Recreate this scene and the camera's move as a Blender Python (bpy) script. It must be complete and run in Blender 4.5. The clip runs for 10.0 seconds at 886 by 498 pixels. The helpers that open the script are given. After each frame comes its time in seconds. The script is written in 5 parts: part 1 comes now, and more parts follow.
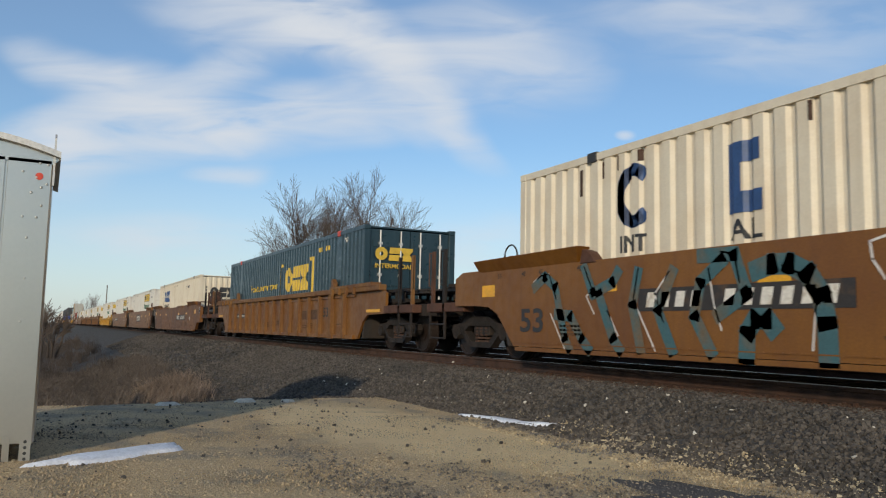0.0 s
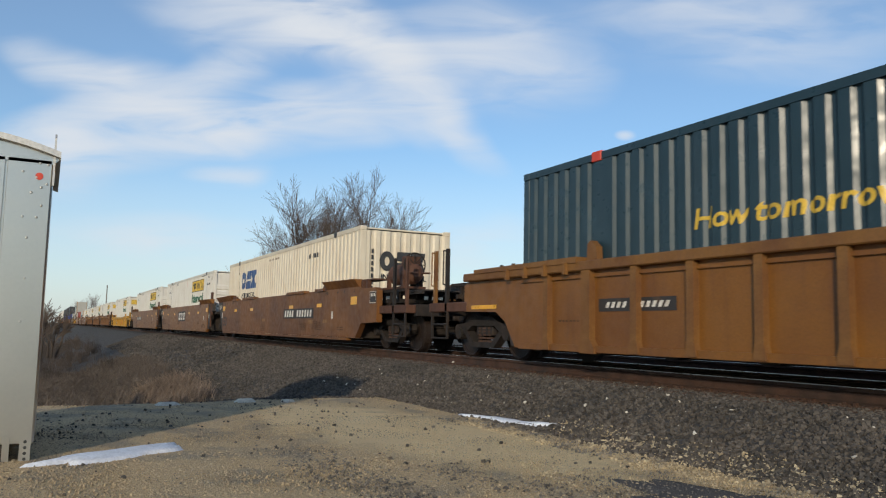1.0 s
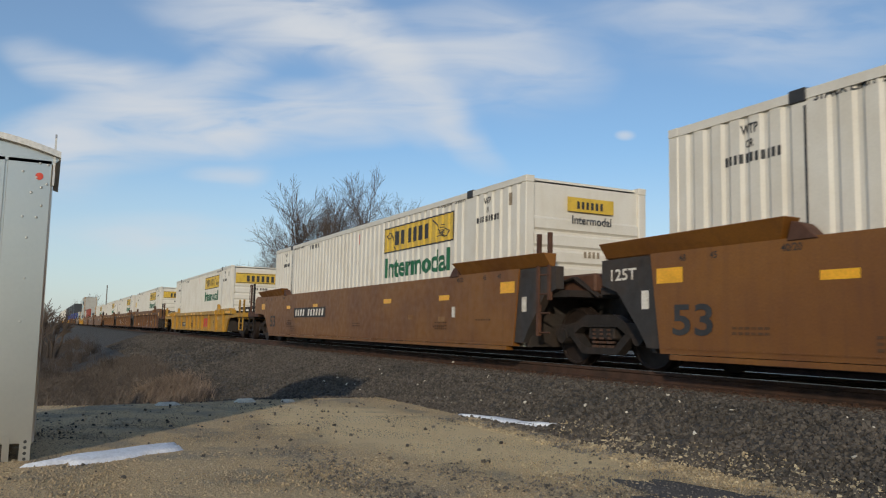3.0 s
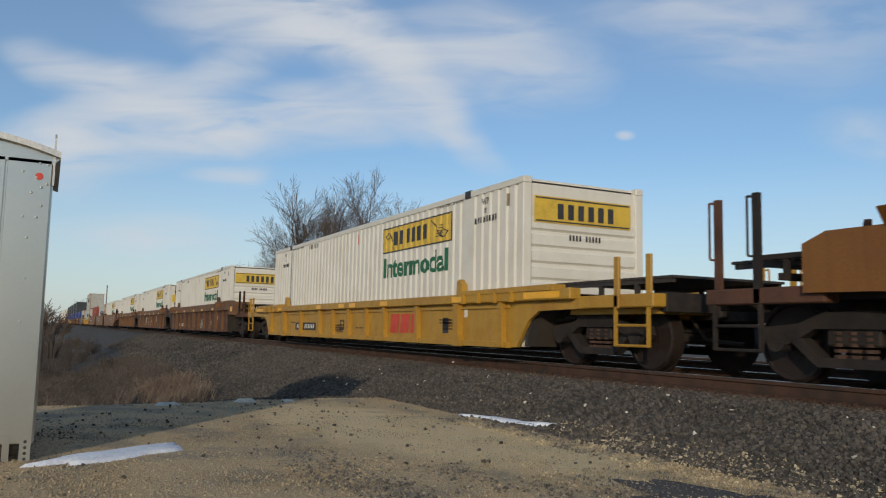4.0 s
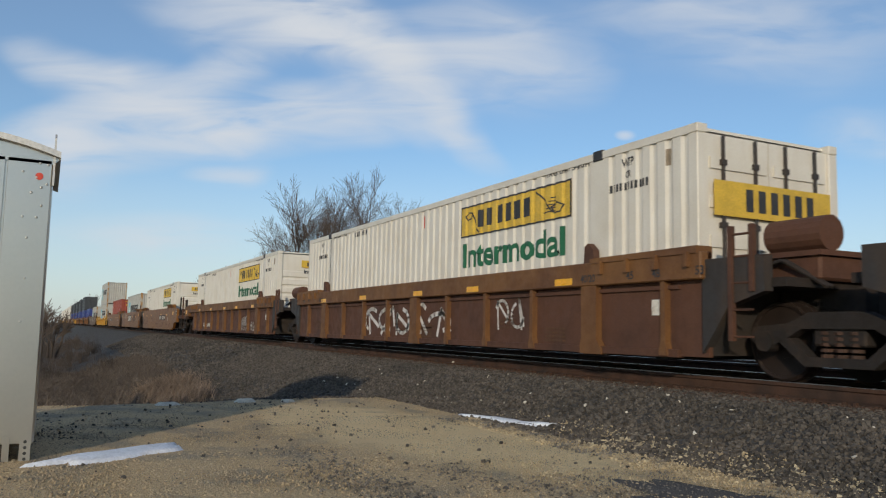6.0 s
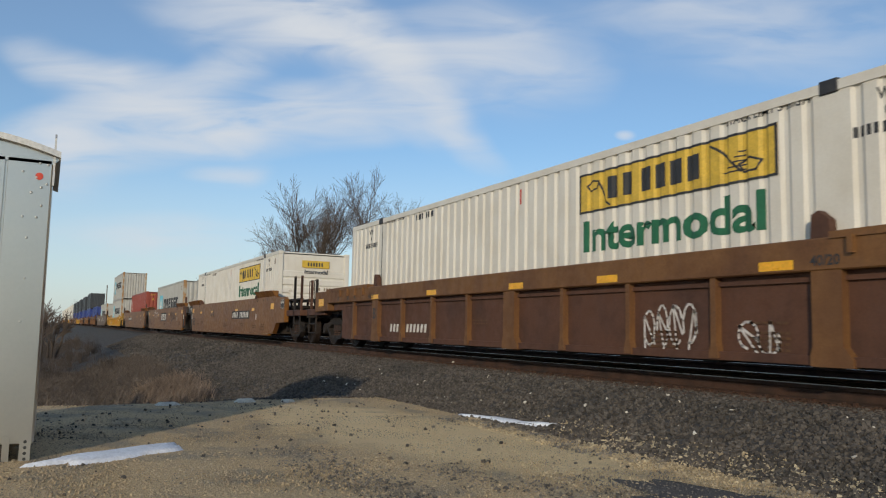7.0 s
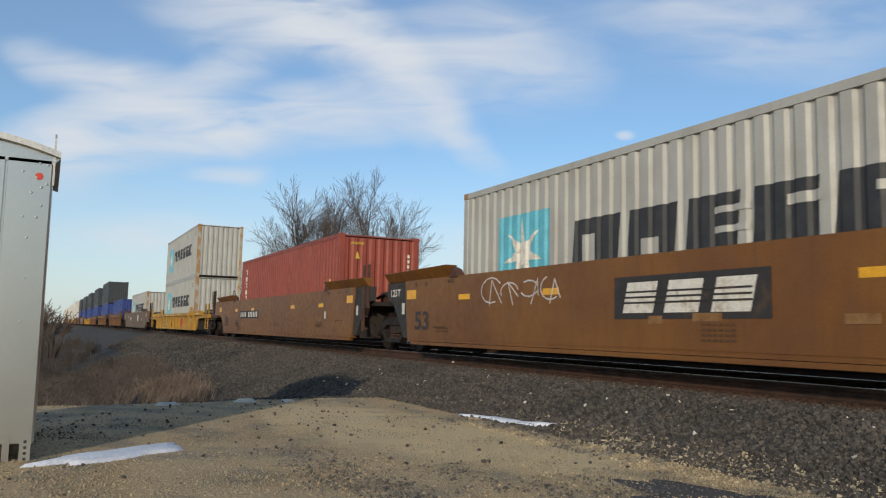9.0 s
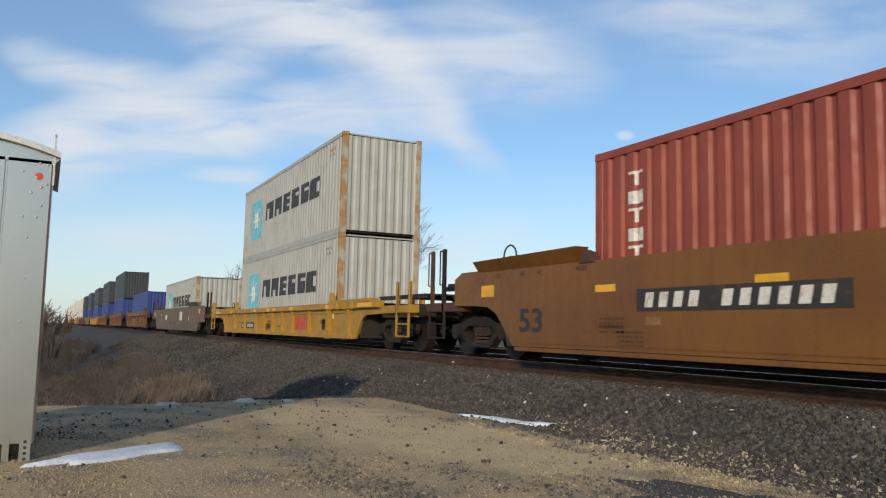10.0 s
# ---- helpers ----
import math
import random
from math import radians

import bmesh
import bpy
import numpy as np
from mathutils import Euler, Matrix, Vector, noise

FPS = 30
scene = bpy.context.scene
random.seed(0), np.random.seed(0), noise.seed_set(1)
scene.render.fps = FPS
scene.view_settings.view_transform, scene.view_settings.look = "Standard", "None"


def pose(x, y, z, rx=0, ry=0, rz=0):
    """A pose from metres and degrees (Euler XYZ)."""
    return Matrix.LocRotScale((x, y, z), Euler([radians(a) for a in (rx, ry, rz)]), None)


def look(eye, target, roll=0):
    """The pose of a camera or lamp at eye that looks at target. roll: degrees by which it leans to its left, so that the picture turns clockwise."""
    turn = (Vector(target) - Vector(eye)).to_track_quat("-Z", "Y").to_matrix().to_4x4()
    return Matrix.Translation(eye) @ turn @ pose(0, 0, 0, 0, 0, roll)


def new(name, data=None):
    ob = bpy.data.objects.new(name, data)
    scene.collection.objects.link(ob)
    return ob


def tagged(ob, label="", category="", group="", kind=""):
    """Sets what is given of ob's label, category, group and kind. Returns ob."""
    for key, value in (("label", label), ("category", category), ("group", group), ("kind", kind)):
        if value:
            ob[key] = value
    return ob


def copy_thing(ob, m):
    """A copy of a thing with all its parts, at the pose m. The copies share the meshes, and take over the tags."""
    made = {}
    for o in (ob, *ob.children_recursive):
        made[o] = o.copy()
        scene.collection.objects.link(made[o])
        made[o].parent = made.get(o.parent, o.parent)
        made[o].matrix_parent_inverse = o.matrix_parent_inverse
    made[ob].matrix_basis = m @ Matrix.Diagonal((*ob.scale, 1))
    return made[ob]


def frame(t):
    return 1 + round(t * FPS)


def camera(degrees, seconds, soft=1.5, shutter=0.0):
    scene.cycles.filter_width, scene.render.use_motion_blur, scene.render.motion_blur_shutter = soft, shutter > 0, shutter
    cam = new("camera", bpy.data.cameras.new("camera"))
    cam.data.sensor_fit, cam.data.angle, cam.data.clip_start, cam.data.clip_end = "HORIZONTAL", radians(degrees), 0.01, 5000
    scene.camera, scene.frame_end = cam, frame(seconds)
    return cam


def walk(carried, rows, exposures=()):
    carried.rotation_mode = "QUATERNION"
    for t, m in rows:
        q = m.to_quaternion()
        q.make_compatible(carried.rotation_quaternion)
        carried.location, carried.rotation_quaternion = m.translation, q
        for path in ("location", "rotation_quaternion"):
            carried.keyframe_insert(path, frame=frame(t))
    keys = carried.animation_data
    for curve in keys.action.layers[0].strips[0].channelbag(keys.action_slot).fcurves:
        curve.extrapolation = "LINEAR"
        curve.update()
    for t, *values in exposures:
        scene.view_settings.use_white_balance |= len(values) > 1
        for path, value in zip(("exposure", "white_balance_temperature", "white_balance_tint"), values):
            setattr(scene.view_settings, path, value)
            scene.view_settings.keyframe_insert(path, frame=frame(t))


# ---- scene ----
cam = camera(58.81, 10.0, soft=1.15, shutter=0.04)
EYE = Vector((0.0, -8.374, 0.501))
AIM = EYE + Vector((-0.8895, 0.4451, 0.103))
walk(cam, [(0.0, look(EYE, AIM, 1.22)), (10.0, look(EYE, AIM, 1.22))], exposures=[(0.0, 0.03), (1.0, 0.12), (1.5, 0.05), (2.5, -0.03), (4.0, -0.14), (4.5, -0.15), (5.0, -0.22), (5.5, -0.09), (7.0, -0.02), (7.5, -0.03), (9.0, 0.06), (10.0, 0.15)])

# ---- world and sun ----
SUN_EL, SUN_AZ = radians(15.0), math.atan2(0.786, -0.619)


CIRRUS = (
    (-0.226, 0.303, 0.2, 0.085, 12, 0.75), (-0.12, 0.27, 0.15, 0.075, 30, 0.7), (-0.045, 0.215, 0.13, 0.07, 46, 0.7), (0.012, 0.16, 0.1, 0.035, 50, 0.4),
    (0.055, 0.25, 0.18, 0.09, 15, 0.55), (-0.47, 0.235, 0.14, 0.035, 16, 0.6), (-0.37, 0.2, 0.16, 0.05, 10, 0.65), (-0.26, 0.225, 0.13, 0.045, -28, 0.5),
    (-0.42, 0.148, 0.24, 0.06, -4, 0.7), (-0.27, 0.15, 0.12, 0.035, 0, 0.6), (-0.16, 0.165, 0.18, 0.055, -6, 0.7), (-0.26, 0.1, 0.07, 0.02, 0, 0.3),
    (-0.35, 0.012, 0.2, 0.045, 0, 0.35), (-0.52, 0.11, 0.15, 0.07, 0, 0.45), (0.37, 0.29, 0.3, 0.1, 8, 0.35), (0.03, 0.01, 0.1, 0.05, 0, 0.3), (0.238, 0.151, 0.02, 0.007, 0, 0.5),
    (0.52, 0.15, 0.09, 0.04, 5, 0.25),
)


def make_world():
    world = bpy.data.worlds.new("sky")
    scene.world = world
    world.use_nodes = True
    nt = world.node_tree
    nt.nodes.clear()
    N, L = nt.nodes.new, nt.links.new

    def math_node(op, a, b=None, clamp=False):
        n = N("ShaderNodeMath")
        n.operation, n.use_clamp = op, clamp
        for i, v in enumerate((a, b)):
            if v is None:
                continue
            if isinstance(v, (int, float)):
                n.inputs[i].default_value = v
            else:
                L(v, n.inputs[i])
        return n.outputs[0]

    sky = N("ShaderNodeTexSky")
    sky.sky_type, sky.sun_disc = "NISHITA", False
    sky.sun_elevation, sky.sun_rotation = SUN_EL, SUN_AZ
    sky.air_density, sky.dust_density, sky.ozone_density = 1.0, 0.6, 2.2
    tc = N("ShaderNodeTexCoord")
    gen = tc.outputs["Generated"]

    def dot(v):
        n = N("ShaderNodeVectorMath")
        n.operation = "DOT_PRODUCT"
        L(gen, n.inputs[0])
        n.inputs[1].default_value = v
        return n.outputs["Value"]

    sep = N("ShaderNodeSeparateXYZ")
    L(gen, sep.inputs[0])
    up = math_node("MAXIMUM", sep.outputs["Z"], 0.0)
    # directions laid out on a plane square to the view along the line
    ahead = math_node("MAXIMUM", dot((-0.8895, 0.4451, 0.103)), 0.05)
    flat = N("ShaderNodeCombineXYZ")
    L(math_node("DIVIDE", dot((0.4494, 0.8931, 0.0212)), ahead), flat.inputs[0])
    L(math_node("DIVIDE", dot((0.0826, -0.0651, 0.9945)), ahead), flat.inputs[1])

    def wisp(scale, turn, stretch, detail=5.0, rough=0.5):
        m = N("ShaderNodeMapping")
        m.inputs["Rotation"].default_value = (0, 0, radians(turn))
        m.inputs["Scale"].default_value = (scale, scale * stretch, 1)
        L(flat.outputs[0], m.inputs["Vector"])
        n = N("ShaderNodeTexNoise")
        n.inputs["Scale"].default_value, n.inputs["Detail"].default_value, n.inputs["Roughness"].default_value = 1.0, detail, rough
        n.inputs["Distortion"].default_value = 0.6
        L(m.outputs[0], n.inputs["Vector"])
        return n

    bend = N("ShaderNodeVectorMath")
    bend.operation = "MULTIPLY_ADD"
    L(wisp(4.5, 0, 1.0, 2.0).outputs["Color"], bend.inputs[0])
    bend.inputs[1].default_value = (0.12, 0.07, 0)
    off = N("ShaderNodeVectorMath")
    off.operation = "SUBTRACT"
    L(flat.outputs[0], off.inputs[0])
    off.inputs[1].default_value = (0.06, 0.035, 0)
    L(off.outputs[0], bend.inputs[2])
    # cirrus: centre, half length, half width, slope and weight of each streak
    total = None
    for cx, cy, ln, wd, turn, amt in CIRRUS:
        m = N("ShaderNodeMapping")
        m.vector_type = "TEXTURE"
        m.inputs["Location"].default_value = (cx, cy, 0)
        m.inputs["Rotation"].default_value = (0, 0, radians(-turn))
        m.inputs["Scale"].default_value = (ln, wd, 1)
        L(bend.outputs[0], m.inputs["Vector"])
        ln_node = N("ShaderNodeVectorMath")
        ln_node.operation = "LENGTH"
        L(m.outputs[0], ln_node.inputs[0])
        r = N("ShaderNodeMapRange")
        r.interpolation_type = "SMOOTHSTEP"
        for k, x in zip(("From Min", "From Max", "To Min", "To Max"), (0.0, 1.0, amt, 0.0)):
            r.inputs[k].default_value = x
        L(ln_node.outputs["Value"], r.inputs["Value"])
        total = r.outputs[0] if total is None else math_node("ADD", total, r.outputs[0])
    fibre = N("ShaderNodeMapRange")
    for k, x in zip(("From Min", "From Max", "To Min", "To Max"), (0.34, 0.68, 0.25, 1.75)):
        fibre.inputs[k].default_value = x
    L(wisp(6.0, 24, 4.5, 6.0, 0.5).outputs["Fac"], fibre.inputs["Value"])
    veil = N("ShaderNodeMapRange")
    veil.interpolation_type = "SMOOTHSTEP"
    for k, x in zip(("From Min", "From Max", "To Min", "To Max"), (-0.02, 0.24, 0.5, 0.06)):
        veil.inputs[k].default_value = x
    L(up, veil.inputs["Value"])
    mask = math_node("MULTIPLY", total, fibre.outputs[0])
    mask = math_node("ADD", mask, veil.outputs[0])
    mask = math_node("MULTIPLY", math_node("DIVIDE", mask, math_node("ADD", mask, 0.6)), 1.3)
    mask = math_node("MINIMUM", mask, 0.97)
    tint = N("ShaderNodeMix")
    tint.data_type = "RGBA"
    L(mask, tint.inputs["Factor"])
    blue = N("ShaderNodeMix")
    blue.data_type, blue.blend_type = "RGBA", "MULTIPLY"
    blue.inputs["Factor"].default_value = 1.0
    L(sky.outputs[0], blue.inputs["A"])
    blue.inputs["B"].default_value = (0.84, 1.08, 1.25, 1)
    L(blue.outputs["Result"], tint.inputs["A"])
    tint.inputs["B"].default_value = (6.0, 6.3, 6.7, 1)
    bg = N("ShaderNodeBackground")
    bg.inputs["Strength"].default_value = 0.112
    L(tint.outputs["Result"], bg.inputs["Color"])
    out = N("ShaderNodeOutputWorld")
    L(bg.outputs[0], out.inputs[0])


make_world()
sun = new("sun", bpy.data.lights.new("sun", "SUN"))
sun.data.energy, sun.data.angle, sun.data.color = 2.4, radians(1.2), (1.0, 0.85, 0.64)
sun.matrix_world = look((0, 0, 50), Vector((0, 0, 50)) - Vector((math.sin(SUN_AZ) * math.cos(SUN_EL), math.cos(SUN_AZ) * math.cos(SUN_EL), math.sin(SUN_EL))))


# ---- materials ----
def material(name, base, rough=0.6, metal=0.0, other=None, mix_scale=1.5, mix_lo=0.45, mix_hi=0.7, fine=0.15, fine_scale=40.0,
             streak=0.0, streak_col=(0.1, 0.06, 0.03), bump=0.0, bump_scale=60.0, vary=0.0, island=False, squash=(1, 1, 1), gloss_vary=1.0):
    m = bpy.data.materials.new(name)
    m.use_nodes = True
    nt = m.node_tree
    N, L = nt.nodes.new, nt.links.new
    bsdf = nt.nodes["Principled BSDF"]
    bsdf.inputs["Roughness"].default_value, bsdf.inputs["Metallic"].default_value = rough, metal
    tc = N("ShaderNodeTexCoord")
    mp = N("ShaderNodeMapping")
    mp.inputs["Scale"].default_value = squash
    L(tc.outputs["Object"], mp.inputs["Vector"])

    def noise_tex(scale, detail=5.0, vec=None):
        n = N("ShaderNodeTexNoise")
        n.inputs["Scale"].default_value, n.inputs["Detail"].default_value = scale, detail
        L(vec or mp.outputs[0], n.inputs["Vector"])
        return n.outputs["Fac"]

    def ramp(v, lo, hi, a=0.0, b=1.0):
        r = N("ShaderNodeMapRange")
        for k, x in zip(("From Min", "From Max", "To Min", "To Max"), (lo, hi, a, b)):
            r.inputs[k].default_value = x
        L(v, r.inputs["Value"])
        return r.outputs[0]

    def mixer(fac, a, b, blend="MIX"):
        n = N("ShaderNodeMix")
        n.data_type, n.blend_type = "RGBA", blend
        L(fac, n.inputs["Factor"]) if not isinstance(fac, float) else setattr(n.inputs["Factor"], "default_value", fac)
        for k, v in (("A", a), ("B", b)):
            if isinstance(v, tuple):
                n.inputs[k].default_value = (*v, 1)
            else:
                L(v, n.inputs[k])
        return n.outputs["Result"]

    col = mixer(ramp(noise_tex(mix_scale), mix_lo, mix_hi), base, other or tuple(c * 0.8 for c in base))
    if streak:
        ms = N("ShaderNodeMapping")
        ms.inputs["Scale"].default_value = (5.0, 5.0, 0.45)
        L(tc.outputs["Object"], ms.inputs["Vector"])
        col = mixer(ramp(noise_tex(1.6, 6.0, ms.outputs[0]), 0.5, 0.85, 0.0, streak), col, streak_col)
    if fine:
        g = ramp(noise_tex(fine_scale, 3.0), 0.25, 0.75, 1 - fine, 1 + fine)
        c = N("ShaderNodeCombineColor")
        for i in range(3):
            L(g, c.inputs[i])
        col = mixer(1.0, col, c.outputs[0], "MULTIPLY")
    if vary:
        src = N("ShaderNodeNewGeometry").outputs["Random Per Island"] if island else N("ShaderNodeObjectInfo").outputs["Random"]
        g = ramp(src, 0.0, 1.0, 1 - vary, 1 + vary)
        c = N("ShaderNodeCombineColor")
        for i in range(3):
            L(g, c.inputs[i])
        col = mixer(1.0, col, c.outputs[0], "MULTIPLY")
    L(col, bsdf.inputs["Base Color"])
    if bump:
        b = N("ShaderNodeBump")
        b.inputs["Strength"].default_value, b.inputs["Distance"].default_value = bump, 0.02
        L(noise_tex(bump_scale, 4.0), b.inputs["Height"])
        L(b.outputs[0], bsdf.inputs["Normal"])
    rr = ramp(noise_tex(6.0), 0.3, 0.7, max(0.05, rough - 0.1 * gloss_vary), min(1, rough + 0.12 * gloss_vary))
    L(rr, bsdf.inputs["Roughness"])
    return m


M = {
    "ochre": material("ochre_car_paint", (0.205, 0.083, 0.013), 0.48, bump=0.35, bump_scale=1.8, other=(0.15, 0.057, 0.014), mix_scale=0.8, mix_lo=0.42, streak=0.5, streak_col=(0.1, 0.04, 0.018)),
    "ochre_brown": material("brown_ochre_car_paint", (0.18, 0.07, 0.014), 0.55, bump=0.35, bump_scale=1.8, other=(0.105, 0.042, 0.016), mix_scale=0.8, mix_lo=0.42, streak=0.5, streak_col=(0.075, 0.034, 0.02)),
    "ochre_fade": material("faded_paint_patch", (0.26, 0.14, 0.055), 0.65, other=(0.2, 0.09, 0.025), mix_scale=6),
    "stencil": material("worn_brown_stencil", (0.09, 0.045, 0.02), 0.7, other=(0.13, 0.06, 0.02), mix_scale=9),
    "ochre_worn": material("worn_ochre_paint", (0.2, 0.092, 0.022), 0.65, other=(0.135, 0.055, 0.017), streak=0.55, streak_col=(0.13, 0.055, 0.025)),
    "yellow": material("yellow_car_paint", (0.43, 0.235, 0.026), 0.5, other=(0.36, 0.18, 0.022), streak=0.35, streak_col=(0.2, 0.1, 0.03)),
    "rustbrown": material("weathered_brown_paint", (0.1, 0.042, 0.022), 0.75, other=(0.062, 0.028, 0.017), streak=0.5, streak_col=(0.07, 0.032, 0.022)),
    "chordbrown": material("faded_brown_chord_paint", (0.175, 0.08, 0.025), 0.65, other=(0.11, 0.047, 0.018), streak=0.5, streak_col=(0.1, 0.045, 0.02)),
    "greybrown": material("grey_brown_car_paint", (0.17, 0.12, 0.085), 0.75, other=(0.12, 0.085, 0.06), streak=0.4),
    # Gear, end and wheel colours are lowered to hold the shade under cars.
    "under": material("grimy_shaded_gear", (0.016, 0.012, 0.01), 0.8, other=(0.035, 0.022, 0.015), mix_scale=4, bump=0.3),
    "dark_end": material("dark_grey_end_paint", (0.034, 0.03, 0.028), 0.65, other=(0.05, 0.034, 0.024), streak=0.3),
    "wheel": material("wheel_steel", (0.028, 0.018, 0.014), 0.6, 0.3, mix_scale=5),
    "jb": material("white_container_paint", (0.7, 0.66, 0.58), 0.5, other=(0.64, 0.59, 0.5), mix_lo=0.4, streak=0.14, streak_col=(0.42, 0.33, 0.22), fine=0.04),
    "cream": material("cream_container_paint", (0.7, 0.62, 0.48), 0.55, other=(0.64, 0.54, 0.4), streak=0.22, streak_col=(0.3, 0.2, 0.11), fine=0.05),
    "csxblue": material("dark_blue_container_paint", (0.014, 0.036, 0.048), 0.34, other=(0.019, 0.044, 0.058), streak=0.2, streak_col=(0.07, 0.09, 0.1), fine=0.06),
    "maersk": material("light_grey_container_paint", (0.44, 0.43, 0.39), 0.5, other=(0.38, 0.36, 0.32), streak=0.25, streak_col=(0.2, 0.13, 0.07), fine=0.05),
    "red": material("rust_red_container_paint", (0.3, 0.062, 0.035), 0.55, other=(0.24, 0.05, 0.03), streak=0.25, streak_col=(0.13, 0.04, 0.03), fine=0.06),
    "blue": material("deep_blue_container_paint", (0.03, 0.055, 0.22), 0.5, streak=0.2),
    "darkbox": material("dark_grey_container_paint", (0.045, 0.05, 0.055), 0.5, streak=0.3, streak_col=(0.12, 0.1, 0.08)),
    "rustspot": material("orange_rusty_post", (0.36, 0.2, 0.08), 0.75, other=(0.42, 0.38, 0.3), mix_scale=3, mix_lo=0.4, mix_hi=0.6),
    "ink": material("black_lettering", (0.03, 0.03, 0.032), 0.6, other=(0.05, 0.05, 0.05), mix_scale=6),
    "panelblack": material("black_number_panel", (0.035, 0.03, 0.028), 0.6, other=(0.08, 0.05, 0.03), mix_scale=5, mix_lo=0.55),
    "lwhite": material("white_lettering", (0.72, 0.68, 0.6), 0.6, other=(0.5, 0.42, 0.32), mix_scale=9, mix_lo=0.5),
    "green": material("green_lettering", (0.02, 0.13, 0.06), 0.5, mix_scale=4),
    "navy": material("navy_lettering", (0.03, 0.075, 0.2), 0.5, mix_scale=4),
    "gold": material("yellow_lettering", (0.66, 0.43, 0.05), 0.5, mix_scale=4),
    "reflector": material("amber_reflector_strip", (0.85, 0.42, 0.02), 0.35, mix_scale=4),
    "cyan": material("pale_blue_emblem", (0.13, 0.47, 0.58), 0.5, mix_scale=4),
    "faint": material("faded_grey_lettering", (0.28, 0.22, 0.15), 0.7, mix_scale=6),
    "redmark": material("red_stripe", (0.6, 0.06, 0.03), 0.5),
    "teal": material("teal_spray_paint", (0.05, 0.12, 0.135), 0.6, other=(0.16, 0.11, 0.06), mix_scale=3),
    "spray": material("white_spray_paint", (0.68, 0.64, 0.6), 0.6, other=(0.5, 0.45, 0.4), mix_scale=5),
    "alu": material("dull_aluminium_sheet", (0.62, 0.58, 0.52), 0.3, 0.92, other=(0.56, 0.53, 0.47), mix_scale=0.5, mix_lo=0.3, mix_hi=0.8, fine=0.02, gloss_vary=0.2),
    "alu_roof": material("pale_aluminium_roof", (0.6, 0.58, 0.54), 0.45, 0.5, mix_scale=2),
    "rail": material("rusty_rail_side", (0.066, 0.032, 0.02), 0.85, other=(0.034, 0.021, 0.016), mix_scale=3, bump=0.3),
    "railtop": material("polished_rail_head", (0.42, 0.41, 0.41), 0.3, 1.0, fine=0.05),
    "tie": material("weathered_timber_tie", (0.085, 0.06, 0.045), 0.9, other=(0.05, 0.038, 0.03), mix_scale=4, bump=0.6, bump_scale=30, vary=0.2, squash=(6, 1, 6)),
    "ballast": material("crushed_ballast", (0.058, 0.053, 0.047), 0.95, other=(0.037, 0.034, 0.03), mix_scale=0.7, fine=0.5, fine_scale=22, bump=1.0, bump_scale=26),
    "stone": material("ballast_stone", (0.084, 0.072, 0.06), 0.9, other=(0.052, 0.046, 0.039), mix_scale=0.6, fine=0.3, fine_scale=25, vary=0.55, island=True),
    "gravel": material("tan_limestone_gravel", (0.5, 0.365, 0.2), 0.95, other=(0.31, 0.255, 0.17), mix_scale=1.5, mix_lo=0.48, mix_hi=0.62, fine=0.42, fine_scale=55, bump=0.8, bump_scale=70),
    "pebble": material("limestone_pebble", (0.36, 0.275, 0.165), 0.9, other=(0.25, 0.205, 0.145), mix_scale=1.2, fine=0.2, vary=0.35, island=True),
    # Lighter copy of the weeds: low sun on this tuft is put into colour.
    "tuft": material("sunlit_tan_dry_grass", (0.2, 0.15, 0.115), 0.9, other=(0.13, 0.098, 0.076), mix_scale=2, vary=0.35, island=True),
    "brush": material("dark_dry_brush", (0.06, 0.046, 0.037), 0.95, other=(0.038, 0.03, 0.026), mix_scale=0.4, vary=0.4, island=True),
    "stained": material("rust_stained_ballast", (0.075, 0.043, 0.03), 0.95, other=(0.05, 0.033, 0.025), mix_scale=2.0, vary=0.4, island=True),
    "gravel_mix": material("mixed_gravel", (0.4, 0.32, 0.2), 0.9, other=(0.13, 0.12, 0.105), mix_scale=2.5, mix_lo=0.42, mix_hi=0.58, vary=0.4, island=True),
    "asphalt": material("old_asphalt", (0.07, 0.065, 0.062), 0.9, other=(0.1, 0.09, 0.08), mix_scale=3, fine=0.3, fine_scale=50, bump=0.5, bump_scale=80),
    "dark_mix": material("dark_mixed_gravel", (0.14, 0.12, 0.095), 0.9, other=(0.07, 0.064, 0.056), mix_scale=3, vary=0.5, island=True),
    "white_flake": material("tan_limestone_flake", (0.42, 0.35, 0.23), 0.9, other=(0.27, 0.23, 0.17), mix_scale=5, vary=0.3, island=True),
    "white_stone": material("pale_limestone", (0.6, 0.56, 0.48), 0.85, mix_scale=8),
    "snow": material("old_snow", (0.82, 0.84, 0.88), 0.6, other=(0.7, 0.71, 0.74), mix_scale=4, bump=0.4, bump_scale=20),
    "field": material("winter_field", (0.085, 0.065, 0.045), 0.95, other=(0.055, 0.045, 0.03), mix_scale=0.15, fine=0.3, fine_scale=3),
    "weed": material("dry_weed_stalk", (0.115, 0.092, 0.075), 0.9, other=(0.062, 0.05, 0.042), mix_scale=0.8, fine=0.2, vary=0.4, island=True),
    "bark": material("grey_brown_bark", (0.055, 0.042, 0.034), 0.9, other=(0.04, 0.031, 0.025), mix_scale=1.2, fine=0.25, fine_scale=12),
    "twig": material("bare_twig", (0.1, 0.074, 0.057), 0.9, other=(0.07, 0.053, 0.042), mix_scale=0.6),
    # Greyer and paler than near twigs: distance haze is put into the colour.
